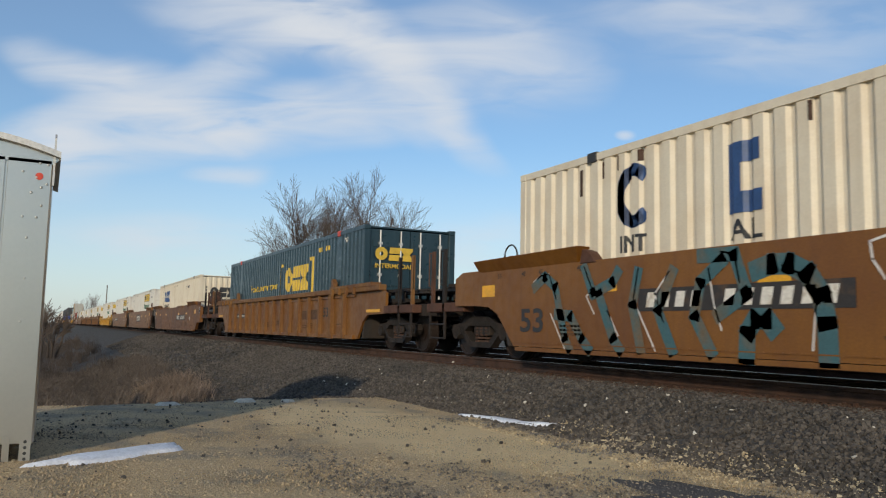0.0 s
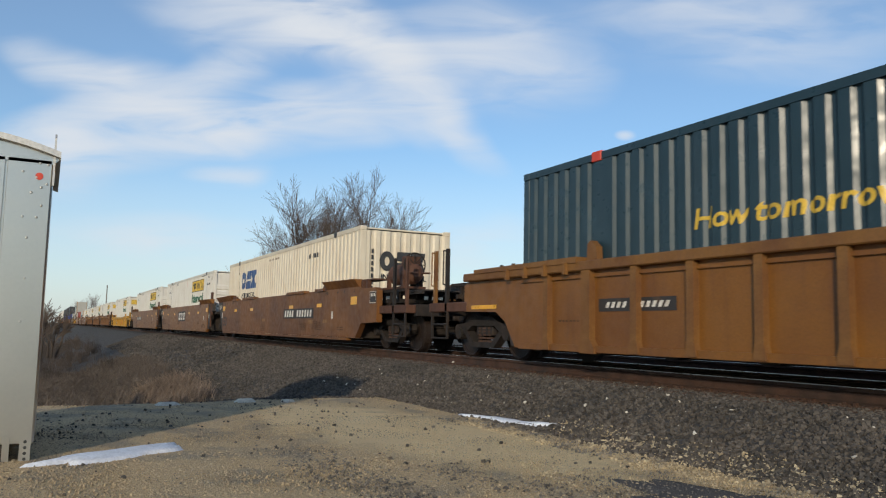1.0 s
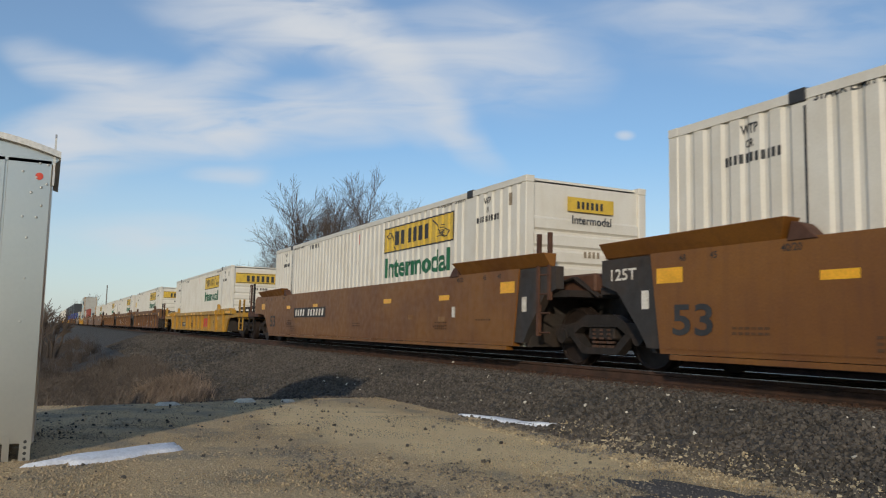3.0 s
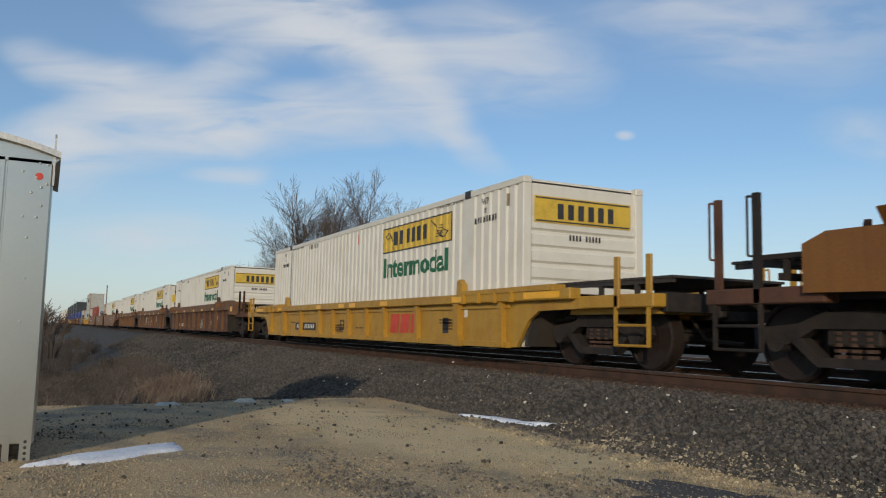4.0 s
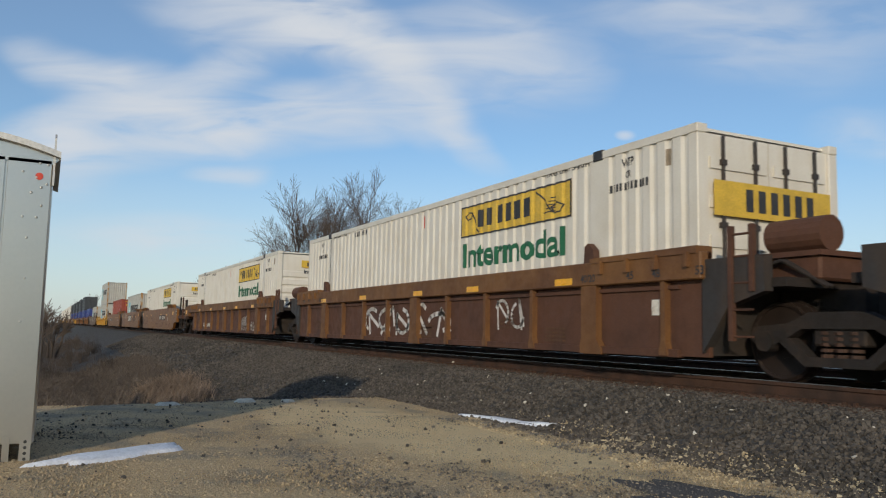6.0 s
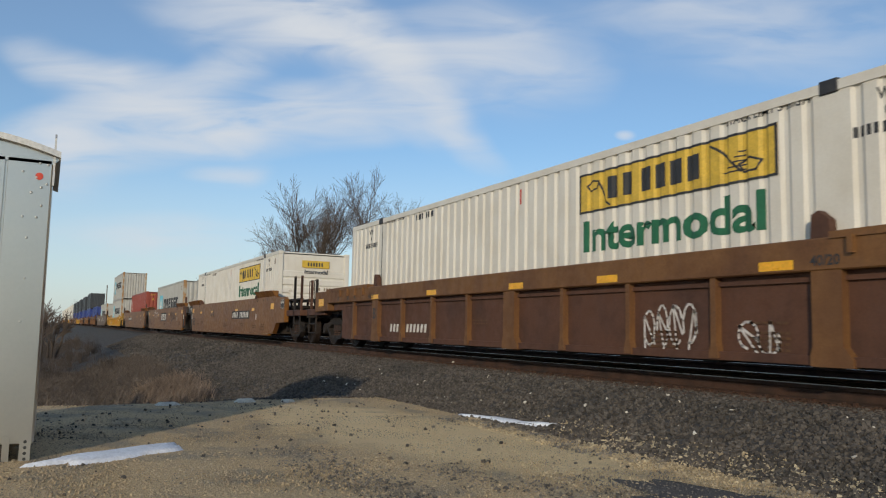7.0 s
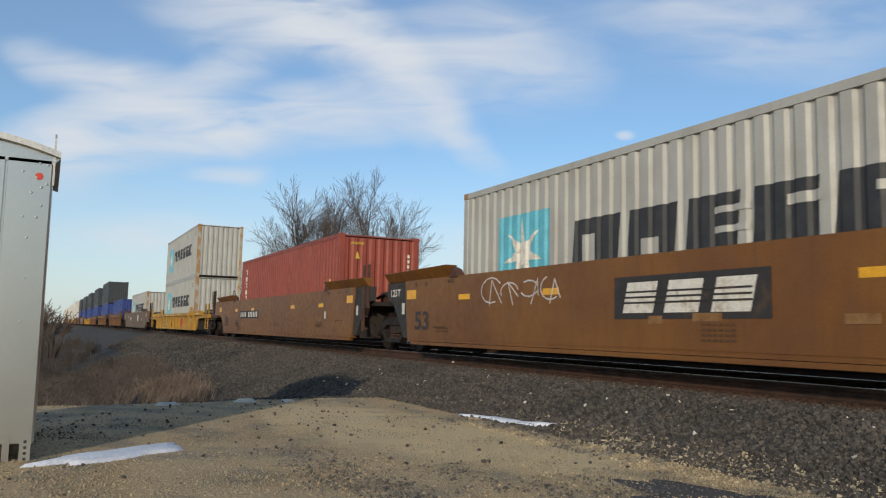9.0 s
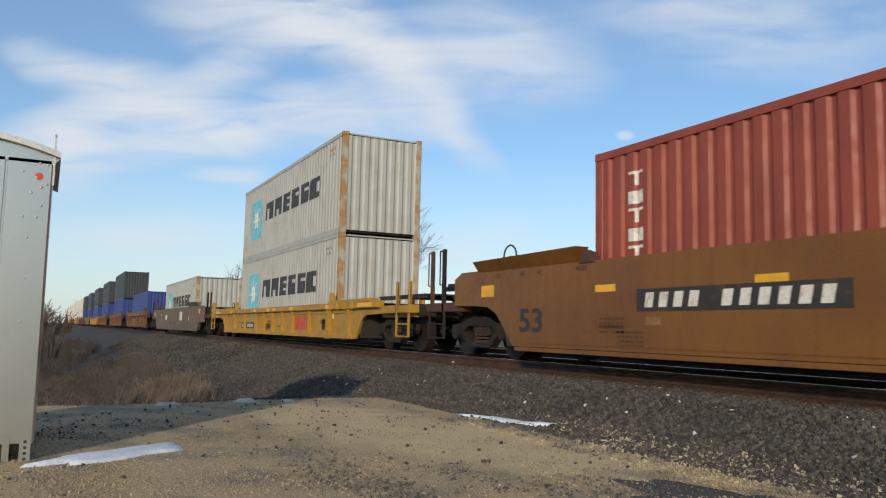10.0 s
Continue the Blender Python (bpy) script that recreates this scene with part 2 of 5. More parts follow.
    "far_twig": material("haze_tinted_bare_woods", (0.2, 0.18, 0.17), 1.0, other=(0.16, 0.145, 0.135), mix_scale=0.2),
    "pole": material("weathered_pole", (0.16, 0.14, 0.12), 0.9),
}


def sunlit_fines():
    """Tan fines along the foot of the ballast, brightened to paint its sunlit patch."""
    m = M["gravel"]
    nt = m.node_tree
    N, L = nt.nodes.new, nt.links.new
    bsdf = nt.nodes["Principled BSDF"]
    old = bsdf.inputs["Base Color"].links[0].from_socket
    tc = N("ShaderNodeTexCoord")
    mp = N("ShaderNodeMapping")
    mp.vector_type = "TEXTURE"
    mp.inputs["Location"].default_value = (-7.9, -4.75, -0.6)
    mp.inputs["Rotation"].default_value = (0, 0, radians(12))
    mp.inputs["Scale"].default_value = (3.9, 1.25, 50)
    L(tc.outputs["Object"], mp.inputs["Vector"])
    ln = N("ShaderNodeVectorMath")
    ln.operation = "LENGTH"
    L(mp.outputs[0], ln.inputs[0])
    nz = N("ShaderNodeTexNoise")
    nz.inputs["Scale"].default_value, nz.inputs["Detail"].default_value, nz.inputs["Roughness"].default_value = 1.6, 8.0, 0.65
    L(tc.outputs["Object"], nz.inputs["Vector"])
    add = N("ShaderNodeMath")
    add.operation = "MULTIPLY_ADD"
    L(nz.outputs["Fac"], add.inputs[0])
    add.inputs[1].default_value = 1.3
    L(ln.outputs["Value"], add.inputs[2])
    r = N("ShaderNodeMapRange")
    r.interpolation_type = "SMOOTHSTEP"
    for k, x in zip(("From Min", "From Max", "To Min", "To Max"), (1.25, 1.75, 1.0, 0.0)):
        r.inputs[k].default_value = x
    L(add.outputs[0], r.inputs["Value"])
    grain = N("ShaderNodeTexNoise")
    grain.inputs["Scale"].default_value, grain.inputs["Detail"].default_value = 45.0, 4.0
    L(tc.outputs["Object"], grain.inputs["Vector"])
    tone = N("ShaderNodeMix")
    tone.data_type = "RGBA"
    tone.inputs["A"].default_value, tone.inputs["B"].default_value = (0.6, 0.45, 0.235, 1), (0.8, 0.61, 0.34, 1)
    L(grain.outputs["Fac"], tone.inputs["Factor"])
    mix = N("ShaderNodeMix")
    mix.data_type = "RGBA"
    L(r.outputs[0], mix.inputs["Factor"])
    L(old, mix.inputs["A"])
    L(tone.outputs["Result"], mix.inputs["B"])
    L(mix.outputs["Result"], bsdf.inputs["Base Color"])


sunlit_fines()


# ---- mesh tools ----
def box(bm, x0, x1, y0, y1, z0, z1):
    v = [bm.verts.new(p) for p in ((x0, y0, z0), (x1, y0, z0), (x1, y1, z0), (x0, y1, z0), (x0, y0, z1), (x1, y0, z1), (x1, y1, z1), (x0, y1, z1))]
    for f in ((0, 3, 2, 1), (4, 5, 6, 7), (0, 1, 5, 4), (1, 2, 6, 5), (2, 3, 7, 6), (3, 0, 4, 7)):
        bm.faces.new([v[i] for i in f])


def prism(bm, pts, y0, y1):
    """A plate with an outline in x and z, between y0 and y1."""
    a = [bm.verts.new((x, y0, z)) for x, z in pts]
    b = [bm.verts.new((x, y1, z)) for x, z in pts]
    bm.faces.new(a)
    bm.faces.new(b[::-1])
    for i in range(len(pts)):
        j = (i + 1) % len(pts)
        bm.faces.new((a[j], a[i], b[i], b[j]))


def tube(bm, p, q, r0, r1=None, seg=8, caps=True):
    p, q, r1 = Vector(p), Vector(q), r0 if r1 is None else r1
    d = (q - p).normalized()
    s = d.orthogonal().normalized()
    t = d.cross(s)
    ra, rb = [], []
    for i in range(seg):
        a = 2 * math.pi * i / seg
        w = s * math.cos(a) + t * math.sin(a)
        ra.append(bm.verts.new(p + w * r0))
        rb.append(bm.verts.new(q + w * r1))
    for i in range(seg):
        j = (i + 1) % seg
        bm.faces.new((ra[i], ra[j], rb[j], rb[i]))
    if caps:
        bm.faces.new(ra[::-1])
        bm.faces.new(rb)


def pipe(bm, pts, r, seg=6):
    for a, b in zip(pts, pts[1:]):
        tube(bm, a, b, r, seg=seg)


def hoop(bm, c, radius, r, axis="x", seg=16):
    pts = []
    for i in range(seg + 1):
        a = 2 * math.pi * i / seg
        u, w = radius * math.cos(a), radius * math.sin(a)
        pts.append(Vector(c) + (Vector((0, u, w)) if axis == "x" else Vector((u, 0, w))))
    pipe(bm, pts, r, 5)


def part(name, bm, mat, parent, label="", bevel=0.0):
    if isinstance(bm, bpy.types.Mesh):
        me = bm
    else:
        bmesh.ops.recalc_face_normals(bm, faces=bm.faces)
        if bevel:
            bmesh.ops.bevel(bm, geom=list(bm.edges), offset=bevel, segments=1, affect="EDGES", clamp_overlap=True)
        me = bpy.data.meshes.new(name)
        bm.to_mesh(me)
        bm.free()
        me.materials.append(M[mat])
    ob = new(name, me)
    ob.parent = parent
    if label:
        tagged(ob, label)
    return ob


def single(name, bm, mat, label, category, kind="", group="", bevel=0.0):
    return tagged(part(name, bm, mat, None, bevel=bevel), label, category, group, kind)


def soup(name, verts, faces, mat, parent=None, smooth=False):
    me = bpy.data.meshes.new(name)
    me.from_pydata(verts, [], faces)
    me.materials.append(M[mat])
    if smooth:
        me.polygons.foreach_set("use_smooth", [True] * len(me.polygons))
    ob = new(name, me)
    ob.parent = parent
    return ob


def root(name, label, category, group="", kind=""):
    return tagged(new(name), label, category, group, kind)


def lettering(body, height, shear=0.0, width=None, bold=0.02):
    """Flat letters in x and z, with the lower left corner at the origin."""
    cu = bpy.data.curves.new("letters", "FONT")
    cu.body, cu.size, cu.shear, cu.resolution_u, cu.offset = body, 1.0, shear, 3, bold
    ob = new("letters", cu)
    bpy.context.view_layer.update()
    me = bpy.data.meshes.new_from_object(ob.evaluated_get(bpy.context.evaluated_depsgraph_get()))
    bpy.data.objects.remove(ob)
    bm = bmesh.new()
    bm.from_mesh(me)
    bpy.data.meshes.remove(me)
    xs, ys = [v.co.x for v in bm.verts], [v.co.y for v in bm.verts]
    k = height / (max(ys) - min(ys))
    kx = width / (max(xs) - min(xs)) if width else k
    x0, y0 = min(xs), min(ys)
    for v in bm.verts:
        v.co = Vector(((v.co.x - x0) * kx, 0, (v.co.y - y0) * k))
    return bm


def plates(rects):
    """Flat four-cornered pieces in x and z, each (x0, x1, z0, z1, lean)."""
    bm = bmesh.new()
    for x0, x1, z0, z1, *lean in rects:
        s = lean[0] if lean else 0.0
        bm.faces.new([bm.verts.new(p) for p in ((x0, 0, z0), (x1, 0, z0), (x1 + s, 0, z1), (x0 + s, 0, z1))])
    return bm


def outline(pts):
    bm = bmesh.new()
    bm.faces.new([bm.verts.new((x, 0, z)) for x, z in pts])
    return bm


def block_letters(n, x, z, w, h, lean=0.0, gap=0.42, skip=()):
    """n plain upright bars in a row, the size of letters."""
    step = w / n
    return plates([(x + i * step, x + (i + 1 - gap) * step, z, z + h, lean) for i in range(n) if i not in skip])


def ribbon(bm, pts, w):
    for (xa, za), (xb, zb) in zip(pts, pts[1:]):
        d = Vector((xb - xa, zb - za))
        if d.length < 1e-5:
            continue
        d.normalize()
        nx, nz = -d.y * w / 2, d.x * w / 2
        ex, ez = d.x * w * 0.3, d.y * w * 0.3
        bm.faces.new([bm.verts.new(p) for p in ((xa + nx - ex, 0, za + nz - ez), (xb + nx + ex, 0, zb + nz + ez), (xb - nx + ex, 0, zb - nz + ez), (xa - nx - ex, 0, za - nz - ez))])


def scribble(seed, x0, x1, z0, z1, w, loops=5):
    """A sprayed tag: looping strokes in a box, not letters."""
    rng = random.Random(seed)
    bm = bmesh.new()
    n = loops
    for i in range(n):
        cx = x0 + (x1 - x0) * (i + 0.5) / n
        rx, rz = (x1 - x0) / n * rng.uniform(0.35, 0.6), (z1 - z0) / 2 * rng.uniform(0.55, 1.0)
        cz, a0, a1 = (z0 + z1) / 2 + rng.uniform(-0.1, 0.1) * (z1 - z0), rng.uniform(0, 6.28), rng.uniform(3.2, 5.6)
        pts = [(cx + rx * math.cos(a0 + a1 * k / 9), cz + rz * math.sin(a0 + a1 * k / 9)) for k in range(10)]
        ribbon(bm, pts, w)
        ribbon(bm, [(cx + rng.uniform(-rx, rx), z0), (cx + rng.uniform(-rx, rx), z1 - rng.uniform(0, 0.3) * (z1 - z0)), (cx + rx, z0 + rng.uniform(0, 0.4) * (z1 - z0))], w)
    return bm


def pieces(name, bm):
    """The bars of an emblem one by one; small writing stays in one piece."""
    if name != "emblem_bar" or len(bm.verts) != 4 * len(bm.faces) or len(bm.faces) < 2:
        return [bm]
    out = []
    for f in bm.faces:
        one = bmesh.new()
        one.faces.new([one.verts.new(v.co) for v in f.verts])
        out.append(one)
    bm.free()
    return out


def mark_small(ob, name):
    if name in ("number_bar", "stencil_bar", "rust_stain", "graffiti", "graffiti_edge", "emblem_line", "emblem_gap", "lettering", "lettering_bar", "bolt_hole", "paint_patch"):
        ob["kind"] = "stuff"


def lay(bm, x, z, face_y, lift=0.004):
    """Shift a flat piece onto a plane wall that faces -y."""
    for v in bm.verts:
        v.co = Vector((v.co.x + x, face_y - lift, v.co.z + z))
    return bm


# ---- containers ----
class Ribs:
    """The folded line of a corrugated wall: outer and inner flats by turns."""

    def __init__(self, a, b, pitch, depth, flats=(), outer=0.4):
        n = max(1, round((b - a) / pitch))
        p = (b - a) / n
        self.pts = []
        for i in range(n):
            x = a + i * p
            s = (1 - outer) / 3.2
            inner = depth
            if any(lo < x + p / 2 < hi for lo, hi in flats):
                inner = 0.0
            self.pts += [(x, 0.0), (x + p * outer, 0.0), (x + p * (outer + s), inner), (x + p * (1 - s), inner)]
        self.pts.append((b, 0.0))
        self.x = [q[0] for q in self.pts]
        self.d = [q[1] for q in self.pts]

    def wall(self, z0, z1, face):
        """face(u, depth, z) gives the place."""
        bm = bmesh.new()
        lo = [bm.verts.new(face(u, d, z0)) for u, d in self.pts]
        hi = [bm.verts.new(face(u, d, z1)) for u, d in self.pts]
        for i in range(len(lo) - 1):
            bm.faces.new((lo[i], lo[i + 1], hi[i + 1], hi[i]))
        return bm

    def wrap(self, bm, face, lift=0.005):
        """Fold a flat piece over the ribs."""
        xs = [v.co.x for v in bm.verts]
        lo, hi = min(xs), max(xs)
        for u in self.x:
            if lo + 1e-4 < u < hi - 1e-4:
                bmesh.ops.bisect_plane(bm, geom=list(bm.verts) + list(bm.edges) + list(bm.faces), plane_co=(u, 0, 0), plane_no=(1, 0, 0), dist=1e-5)
        for v in bm.verts:
            d = float(np.interp(v.co.x, self.x, self.d))
            v.co = Vector(face(v.co.x, d - lift, v.co.z))
        return bm


def container(label, mat, length, width, height=2.896, pitch=0.28, depth=0.034, end="ribs", decals=None, post_mat=None, flats=(), pins=True, group="containers on the train"):
    r = root("shipping_container", label, "container", group)
    hx, hy = length / 2, width / 2
    side = Ribs(-hx + 0.16, hx - 0.16, pitch, depth, flats, 0.5)
    near = lambda u, d, z: (u, -hy + 0.012 + d, z)
    far = lambda u, d, z: (u, hy - 0.012 - d, z)
    part("side_wall", side.wall(0.16, height - 0.1, near), mat, r)
    part("side_wall", side.wall(0.16, height - 0.1, far), mat, r)
    for s in (-1, 1):
        for nm, z0, z1 in (("bottom_rail", 0.0, 0.165), ("top_rail", height - 0.11, height - 0.004)):
            bm = bmesh.new()
            box(bm, -hx + 0.1, hx - 0.1, s * hy - (0.07 if s > 0 else 0), s * hy + (0 if s > 0 else 0.07), z0, z1)
            part(nm, bm, mat, r)
        for e in (-1, 1):
            bm = bmesh.new()
            x0, x1 = sorted((e * hx, e * (hx - 0.17)))
            y0, y1 = sorted((s * hy, s * (hy - 0.17)))
            box(bm, x0, x1, y0, y1, 0.11, height - 0.115)
            part("corner_post", bm, post_mat if post_mat and e > 0 else mat, r, bevel=0.012)
            for z in (0.0, height - 0.115):
                bm = bmesh.new()
                ex, ey = 0.004 * e, 0.004 * s
                box(bm, min(x0, x0 + ex), max(x1, x1 + ex), min(y0, y0 + ey), max(y1, y1 + ey), z, z + 0.118)
                part("corner_casting", bm, post_mat or mat, r, bevel=0.01)
            if pins and length > 14:
                bm = bmesh.new()
                xc = e * 6.1
                box(bm, xc - 0.11, xc + 0.11, s * hy - 0.012 if s < 0 else hy - 0.1, s * hy + 0.1 if s < 0 else hy + 0.012, height - 0.13, height + 0.02)
                part("lifting_casting", bm, "ink" if mat != "csxblue" else "redmark", r, bevel=0.01)
    bm = bmesh.new()
    box(bm, -hx + 0.1, hx - 0.1, -hy + 0.07, hy - 0.07, height - 0.06, height - 0.02)
    part("roof", bm, mat, r)
    bm = bmesh.new()
    box(bm, -hx + 0.1, hx - 0.1, -hy + 0.07, hy - 0.07, 0.05, 0.15)
    part("floor_pan", bm, "under", r)
    back = Ribs(-hy + 0.16, hy - 0.16, 0.28, 0.04)
    part("end_wall", back.wall(0.1, height - 0.1, lambda u, d, z: (-hx + 0.02 + d, u, z)), mat, r)
    front = lambda u, d, z: (hx - 0.02 - d, u, z)
    if end == "ribs":
        ribs = Ribs(-hy + 0.16, hy - 0.16, 0.27, 0.04)
        part("end_wall", ribs.wall(0.1, height - 0.1, front), mat, r)
    elif end == "slats":
        bm = bmesh.new()
        box(bm, hx - 0.09, hx - 0.05, -hy + 0.16, hy - 0.16, 0.1, height - 0.1)
        part("end_wall", bm, mat, r)
        for i in range(7):
            bm = bmesh.new()
            z = 0.3 + i * 0.28
            prism(bm, [(hx - 0.05, z), (hx - 0.012, z + 0.04), (hx - 0.012, z + 0.2), (hx - 0.05, z + 0.24)], -hy + 0.18, hy - 0.18)
            part("slat", bm, mat, r)
    else:
        for s in (-1, 1):
            bm = bmesh.new()
            box(bm, hx - 0.1, hx - 0.05, 0.01 if s > 0 else -hy + 0.16, hy - 0.16 if s > 0 else -0.01, 0.1, height - 0.1)
            leaf = part("door", bm, mat, r)
            for k in range(5):
                bm = bmesh.new()
                y0, y1 = sorted((s * 0.08, s * (hy - 0.24)))
                box(bm, hx - 0.05, hx - 0.025, y0, y1, 0.35 + k * 0.5, 0.5 + k * 0.5)
                part("door_panel", bm, mat, leaf)
            for y in (0.28, 0.85):
                bm = bmesh.new()
                tube(bm, (hx - 0.01, s * y, 0.1), (hx - 0.01, s * y, height - 0.12), 0.024)
                for z in (0.3, 0.9, 1.6, 2.4):
                    box(bm, hx - 0.05, hx + 0.012, s * y - 0.05, s * y + 0.05, z, z + 0.07)
                part("lock_rod", bm, "dark_end" if mat == "jb" else "alu_roof", leaf)
    for name, kind, bm, dm in decals or ():
        for one in pieces(name, bm):
            if kind == "side":
                side.wrap(one, near, 0.01 if name in ("emblem_bar", "emblem_line") else 0.006 if name != "emblem_gap" else 0.014)
            else:
                for v in one.verts:
                    v.co = Vector((hx + 0.002 + (0.02 if end == "doors" else 0.0) + (0.004 if kind == "end2" else 0), v.co.x, v.co.z))
            mark_small(part(name, one, dm, r), name)
    return r


def jb_decals(seed, mark="redmark"):
    rng = random.Random(seed)
    z = -0.255
    d = [("emblem_panel", "side", plates([(1.8, 5.45, 2.29 + z, 2.87 + z)]), "gold")]
    bm = plates([(1.8, 5.45, 2.845 + z, 2.875 + z), (1.8, 5.45, 2.28 + z, 2.31 + z), (1.8, 1.84, 2.28 + z, 2.875 + z), (5.41, 5.45, 2.28 + z, 2.875 + z)])
    for k in range(7):
        bm.faces.new([bm.verts.new(p) for p in ((4.66 + k * 0.06, 0, 2.42 + z + k * 0.055), (5.0, 0, 2.42 + z + k * 0.055), (5.0, 0, 2.438 + z + k * 0.055), (4.64 + k * 0.06, 0, 2.438 + z + k * 0.055))]) if k < 5 else None
    ribbon(bm, [(2.02, 2.68 + z), (2.12, 2.75 + z), (2.3, 2.72 + z), (2.26, 2.62 + z), (2.08, 2.6 + z), (2.02, 2.68 + z)], 0.025)
    ribbon(bm, [(4.9, 2.5 + z), (5.05, 2.56 + z), (5.22, 2.5 + z), (5.15, 2.4 + z), (4.95, 2.4 + z), (4.9, 2.5 + z)], 0.025)
    ribbon(bm, [(2.3, 2.7 + z), (2.45, 2.4 + z), (2.55, 2.34 + z)], 0.03)
    ribbon(bm, [(4.45, 2.8 + z), (4.6, 2.72 + z), (4.92, 2.42 + z)], 0.03)
    d.append(("emblem_line", "side", bm, "ink"))
    d.append(("emblem_bar", "side", plates([(2.5, 2.68, 2.43 + z, 2.75 + z), (2.84, 3.02, 2.43 + z, 2.75 + z), (3.2, 3.4, 2.43 + z, 2.75 + z), (3.48, 3.68, 2.43 + z, 2.75 + z), (3.76, 3.98, 2.43 + z, 2.75 + z), (4.06, 4.28, 2.43 + z, 2.75 + z)]), "ink"))
    bm = lettering("Intermodal", 0.47, width=3.32, bold=0.03)
    for v in bm.verts:
        v.co += Vector((1.93, 0, 1.69 + z))
    d.append(("lettering", "side", bm, "green"))
    for body, x, zz, h, w in (("STACK LIMIT 3 HIGH", 4.7, 2.99, 0.1, 1.15), ("STACK LIMIT 3 HIGH", -5.9, 2.99, 0.1, 1.15), ("WTP", 6.62, 2.83, 0.12, 0.26), ("OR", 6.68, 2.67, 0.1, 0.14), ("WTP", -6.9, 2.83, 0.12, 0.26), ("OR", -6.84, 2.67, 0.1, 0.14)):
        bm = lettering(body, h, width=w)
        for v in bm.verts:
            v.co += Vector((x, 0, zz + z))
        d.append(("lettering", "side", bm, "ink"))
    for x in (6.35, -7.15):
        d.append(("lettering_bar", "side", block_letters(11, x, 2.5 + z, 0.85, 0.11), "ink"))
    d.append(("number_bar", "side", block_letters(9, -4.1, 2.88 + z, 0.9, 0.12, skip=(4,)), "ink"))
    d.append(("stripe", "side", plates([(0.13, 0.19, 2.66 + z, 2.92 + z)]), mark))
    d.append(("seam_line", "side", plates([(-6.03, -6.0, 0.5, 2.72)]), "ink"))
    d.append(("vent_cover", "side", plates([(7.5, 7.58, 2.7 + z, 2.92 + z)]), "faint"))
    return d


def jb_end(small=False, doors=False):
    if doors:
        return [("emblem_panel", "end", plates([(-1.05, 1.1, 1.75, 2.2)]), "gold"), ("emblem_bar", "end2", block_letters(6, -0.5, 1.83, 1.35, 0.29), "ink")]
    if small:
        return [("emblem_panel", "end", plates([(-0.45, 0.55, 2.35, 2.6)]), "gold"), ("emblem_bar", "end2", block_letters(6, -0.25, 2.4, 0.6, 0.13), "ink"),
                ("number_bar", "end", block_letters(8, -0.1, 1.55, 0.75, 0.11, skip=(4,)), "faint")] + [("lettering", "end", moved(lettering("Intermodal", 0.15, width=0.85), -0.35, 2.13), "ink")]
    return [("emblem_panel", "end", plates([(-1.08, 1.0, 2.12, 2.58)]), "gold"), ("emblem_bar", "end2", block_letters(6, -0.6, 2.2, 1.3, 0.27), "ink"),
            ("emblem_line", "end2", plates([(-1.05, 0.97, 2.14, 2.165), (-1.05, 0.97, 2.535, 2.56)]), "ink"), ("number_bar", "end", block_letters(10, -0.35, 1.84, 0.7, 0.1, skip=(4,)), "ink")]


def moved(bm, x, z):
    for v in bm.verts:
        v.co += Vector((x, 0, z))
    return bm


def star(cx, cz, r0, r1, n=7):
    bm = bmesh.new()
    c = bm.verts.new((cx, 0, cz))
    ring = []
    for i in range(2 * n):
        a, r = math.pi / 2 + math.pi * i / n, r0 if i % 2 == 0 else r1
        ring.append(bm.verts.new((cx + r * math.cos(a), 0, cz + r * math.sin(a))))
    for i in range(2 * n):
        bm.faces.new((c, ring[i], ring[(i + 1) % (2 * n)]))
    return bm


def grey_decals():
    z = -0.255
    bars = []
    x = -2.54
    for w in (1.2, 1.05, 0.95, 0.98, 0.95, 1.1):
        bars.append((x, x + w - 0.12, 1.58 + z, 2.22 + z, 0.06))
        x += w + 0.08
    holes = [(-2.28, -1.98, 1.58 + z, 1.98 + z), (-1.0, -0.62, 1.58 + z, 1.8 + z), (0.33, 0.9, 1.74 + z, 1.82 + z), (0.33, 0.9, 1.98 + z, 2.06 + z), (1.4, 1.85, 1.95 + z, 2.07 + z), (2.45, 3.0, 1.96 + z, 2.06 + z), (3.75, 4.1, 1.75 + z, 2.06 + z)]
    return [("emblem_panel", "side", plates([(-4.76, -3.2, 1.0 + z, 2.52 + z)]), "cyan"), ("emblem_bar", "side", plates(bars), "ink"),
            ("number_bar", "side", block_letters(8, 4.9, 2.75 + z, 0.55, 0.08, skip=(4,)), "faint"), ("number_bar", "side", block_letters(5, 4.95, 2.6 + z, 0.35, 0.08), "faint")] + \
           [("vent_cover", "side", plates([(5.3, 5.42, 1.4 + z, 1.5 + z)]), "gold")], holes


def make_grey(label, end="ribs"):
    d, holes = grey_decals()
    r = container(label, "maersk", 12.192, 2.438, pitch=0.278, depth=0.036, end=end, decals=d, post_mat="rustspot", pins=False)
    side = Ribs(-12.192 / 2 + 0.16, 12.192 / 2 - 0.16, 0.278, 0.036, (), 0.5)
    near = lambda u, dd, z: (u, -1.219 + 0.012 + dd, z)
    mark_small(part("emblem_gap", side.wrap(plates(holes), near, 0.016), "maersk", r), "emblem_gap")
    part("emblem_star", side.wrap(star(-3.98, 1.58, 0.62, 0.2), near, 0.012), "lwhite", r)
    return r


# ---- well cars ----
def truck(parent, x):
    """A two-axle freight truck centred under x."""
    bm = bmesh.new()
    box(bm, -0.3, 0.3, -1.05, 1.05, 0.42, 0.68)
    t = part("truck", bm, "under", parent, "grimy black two-axle freight truck", bevel=0.02)
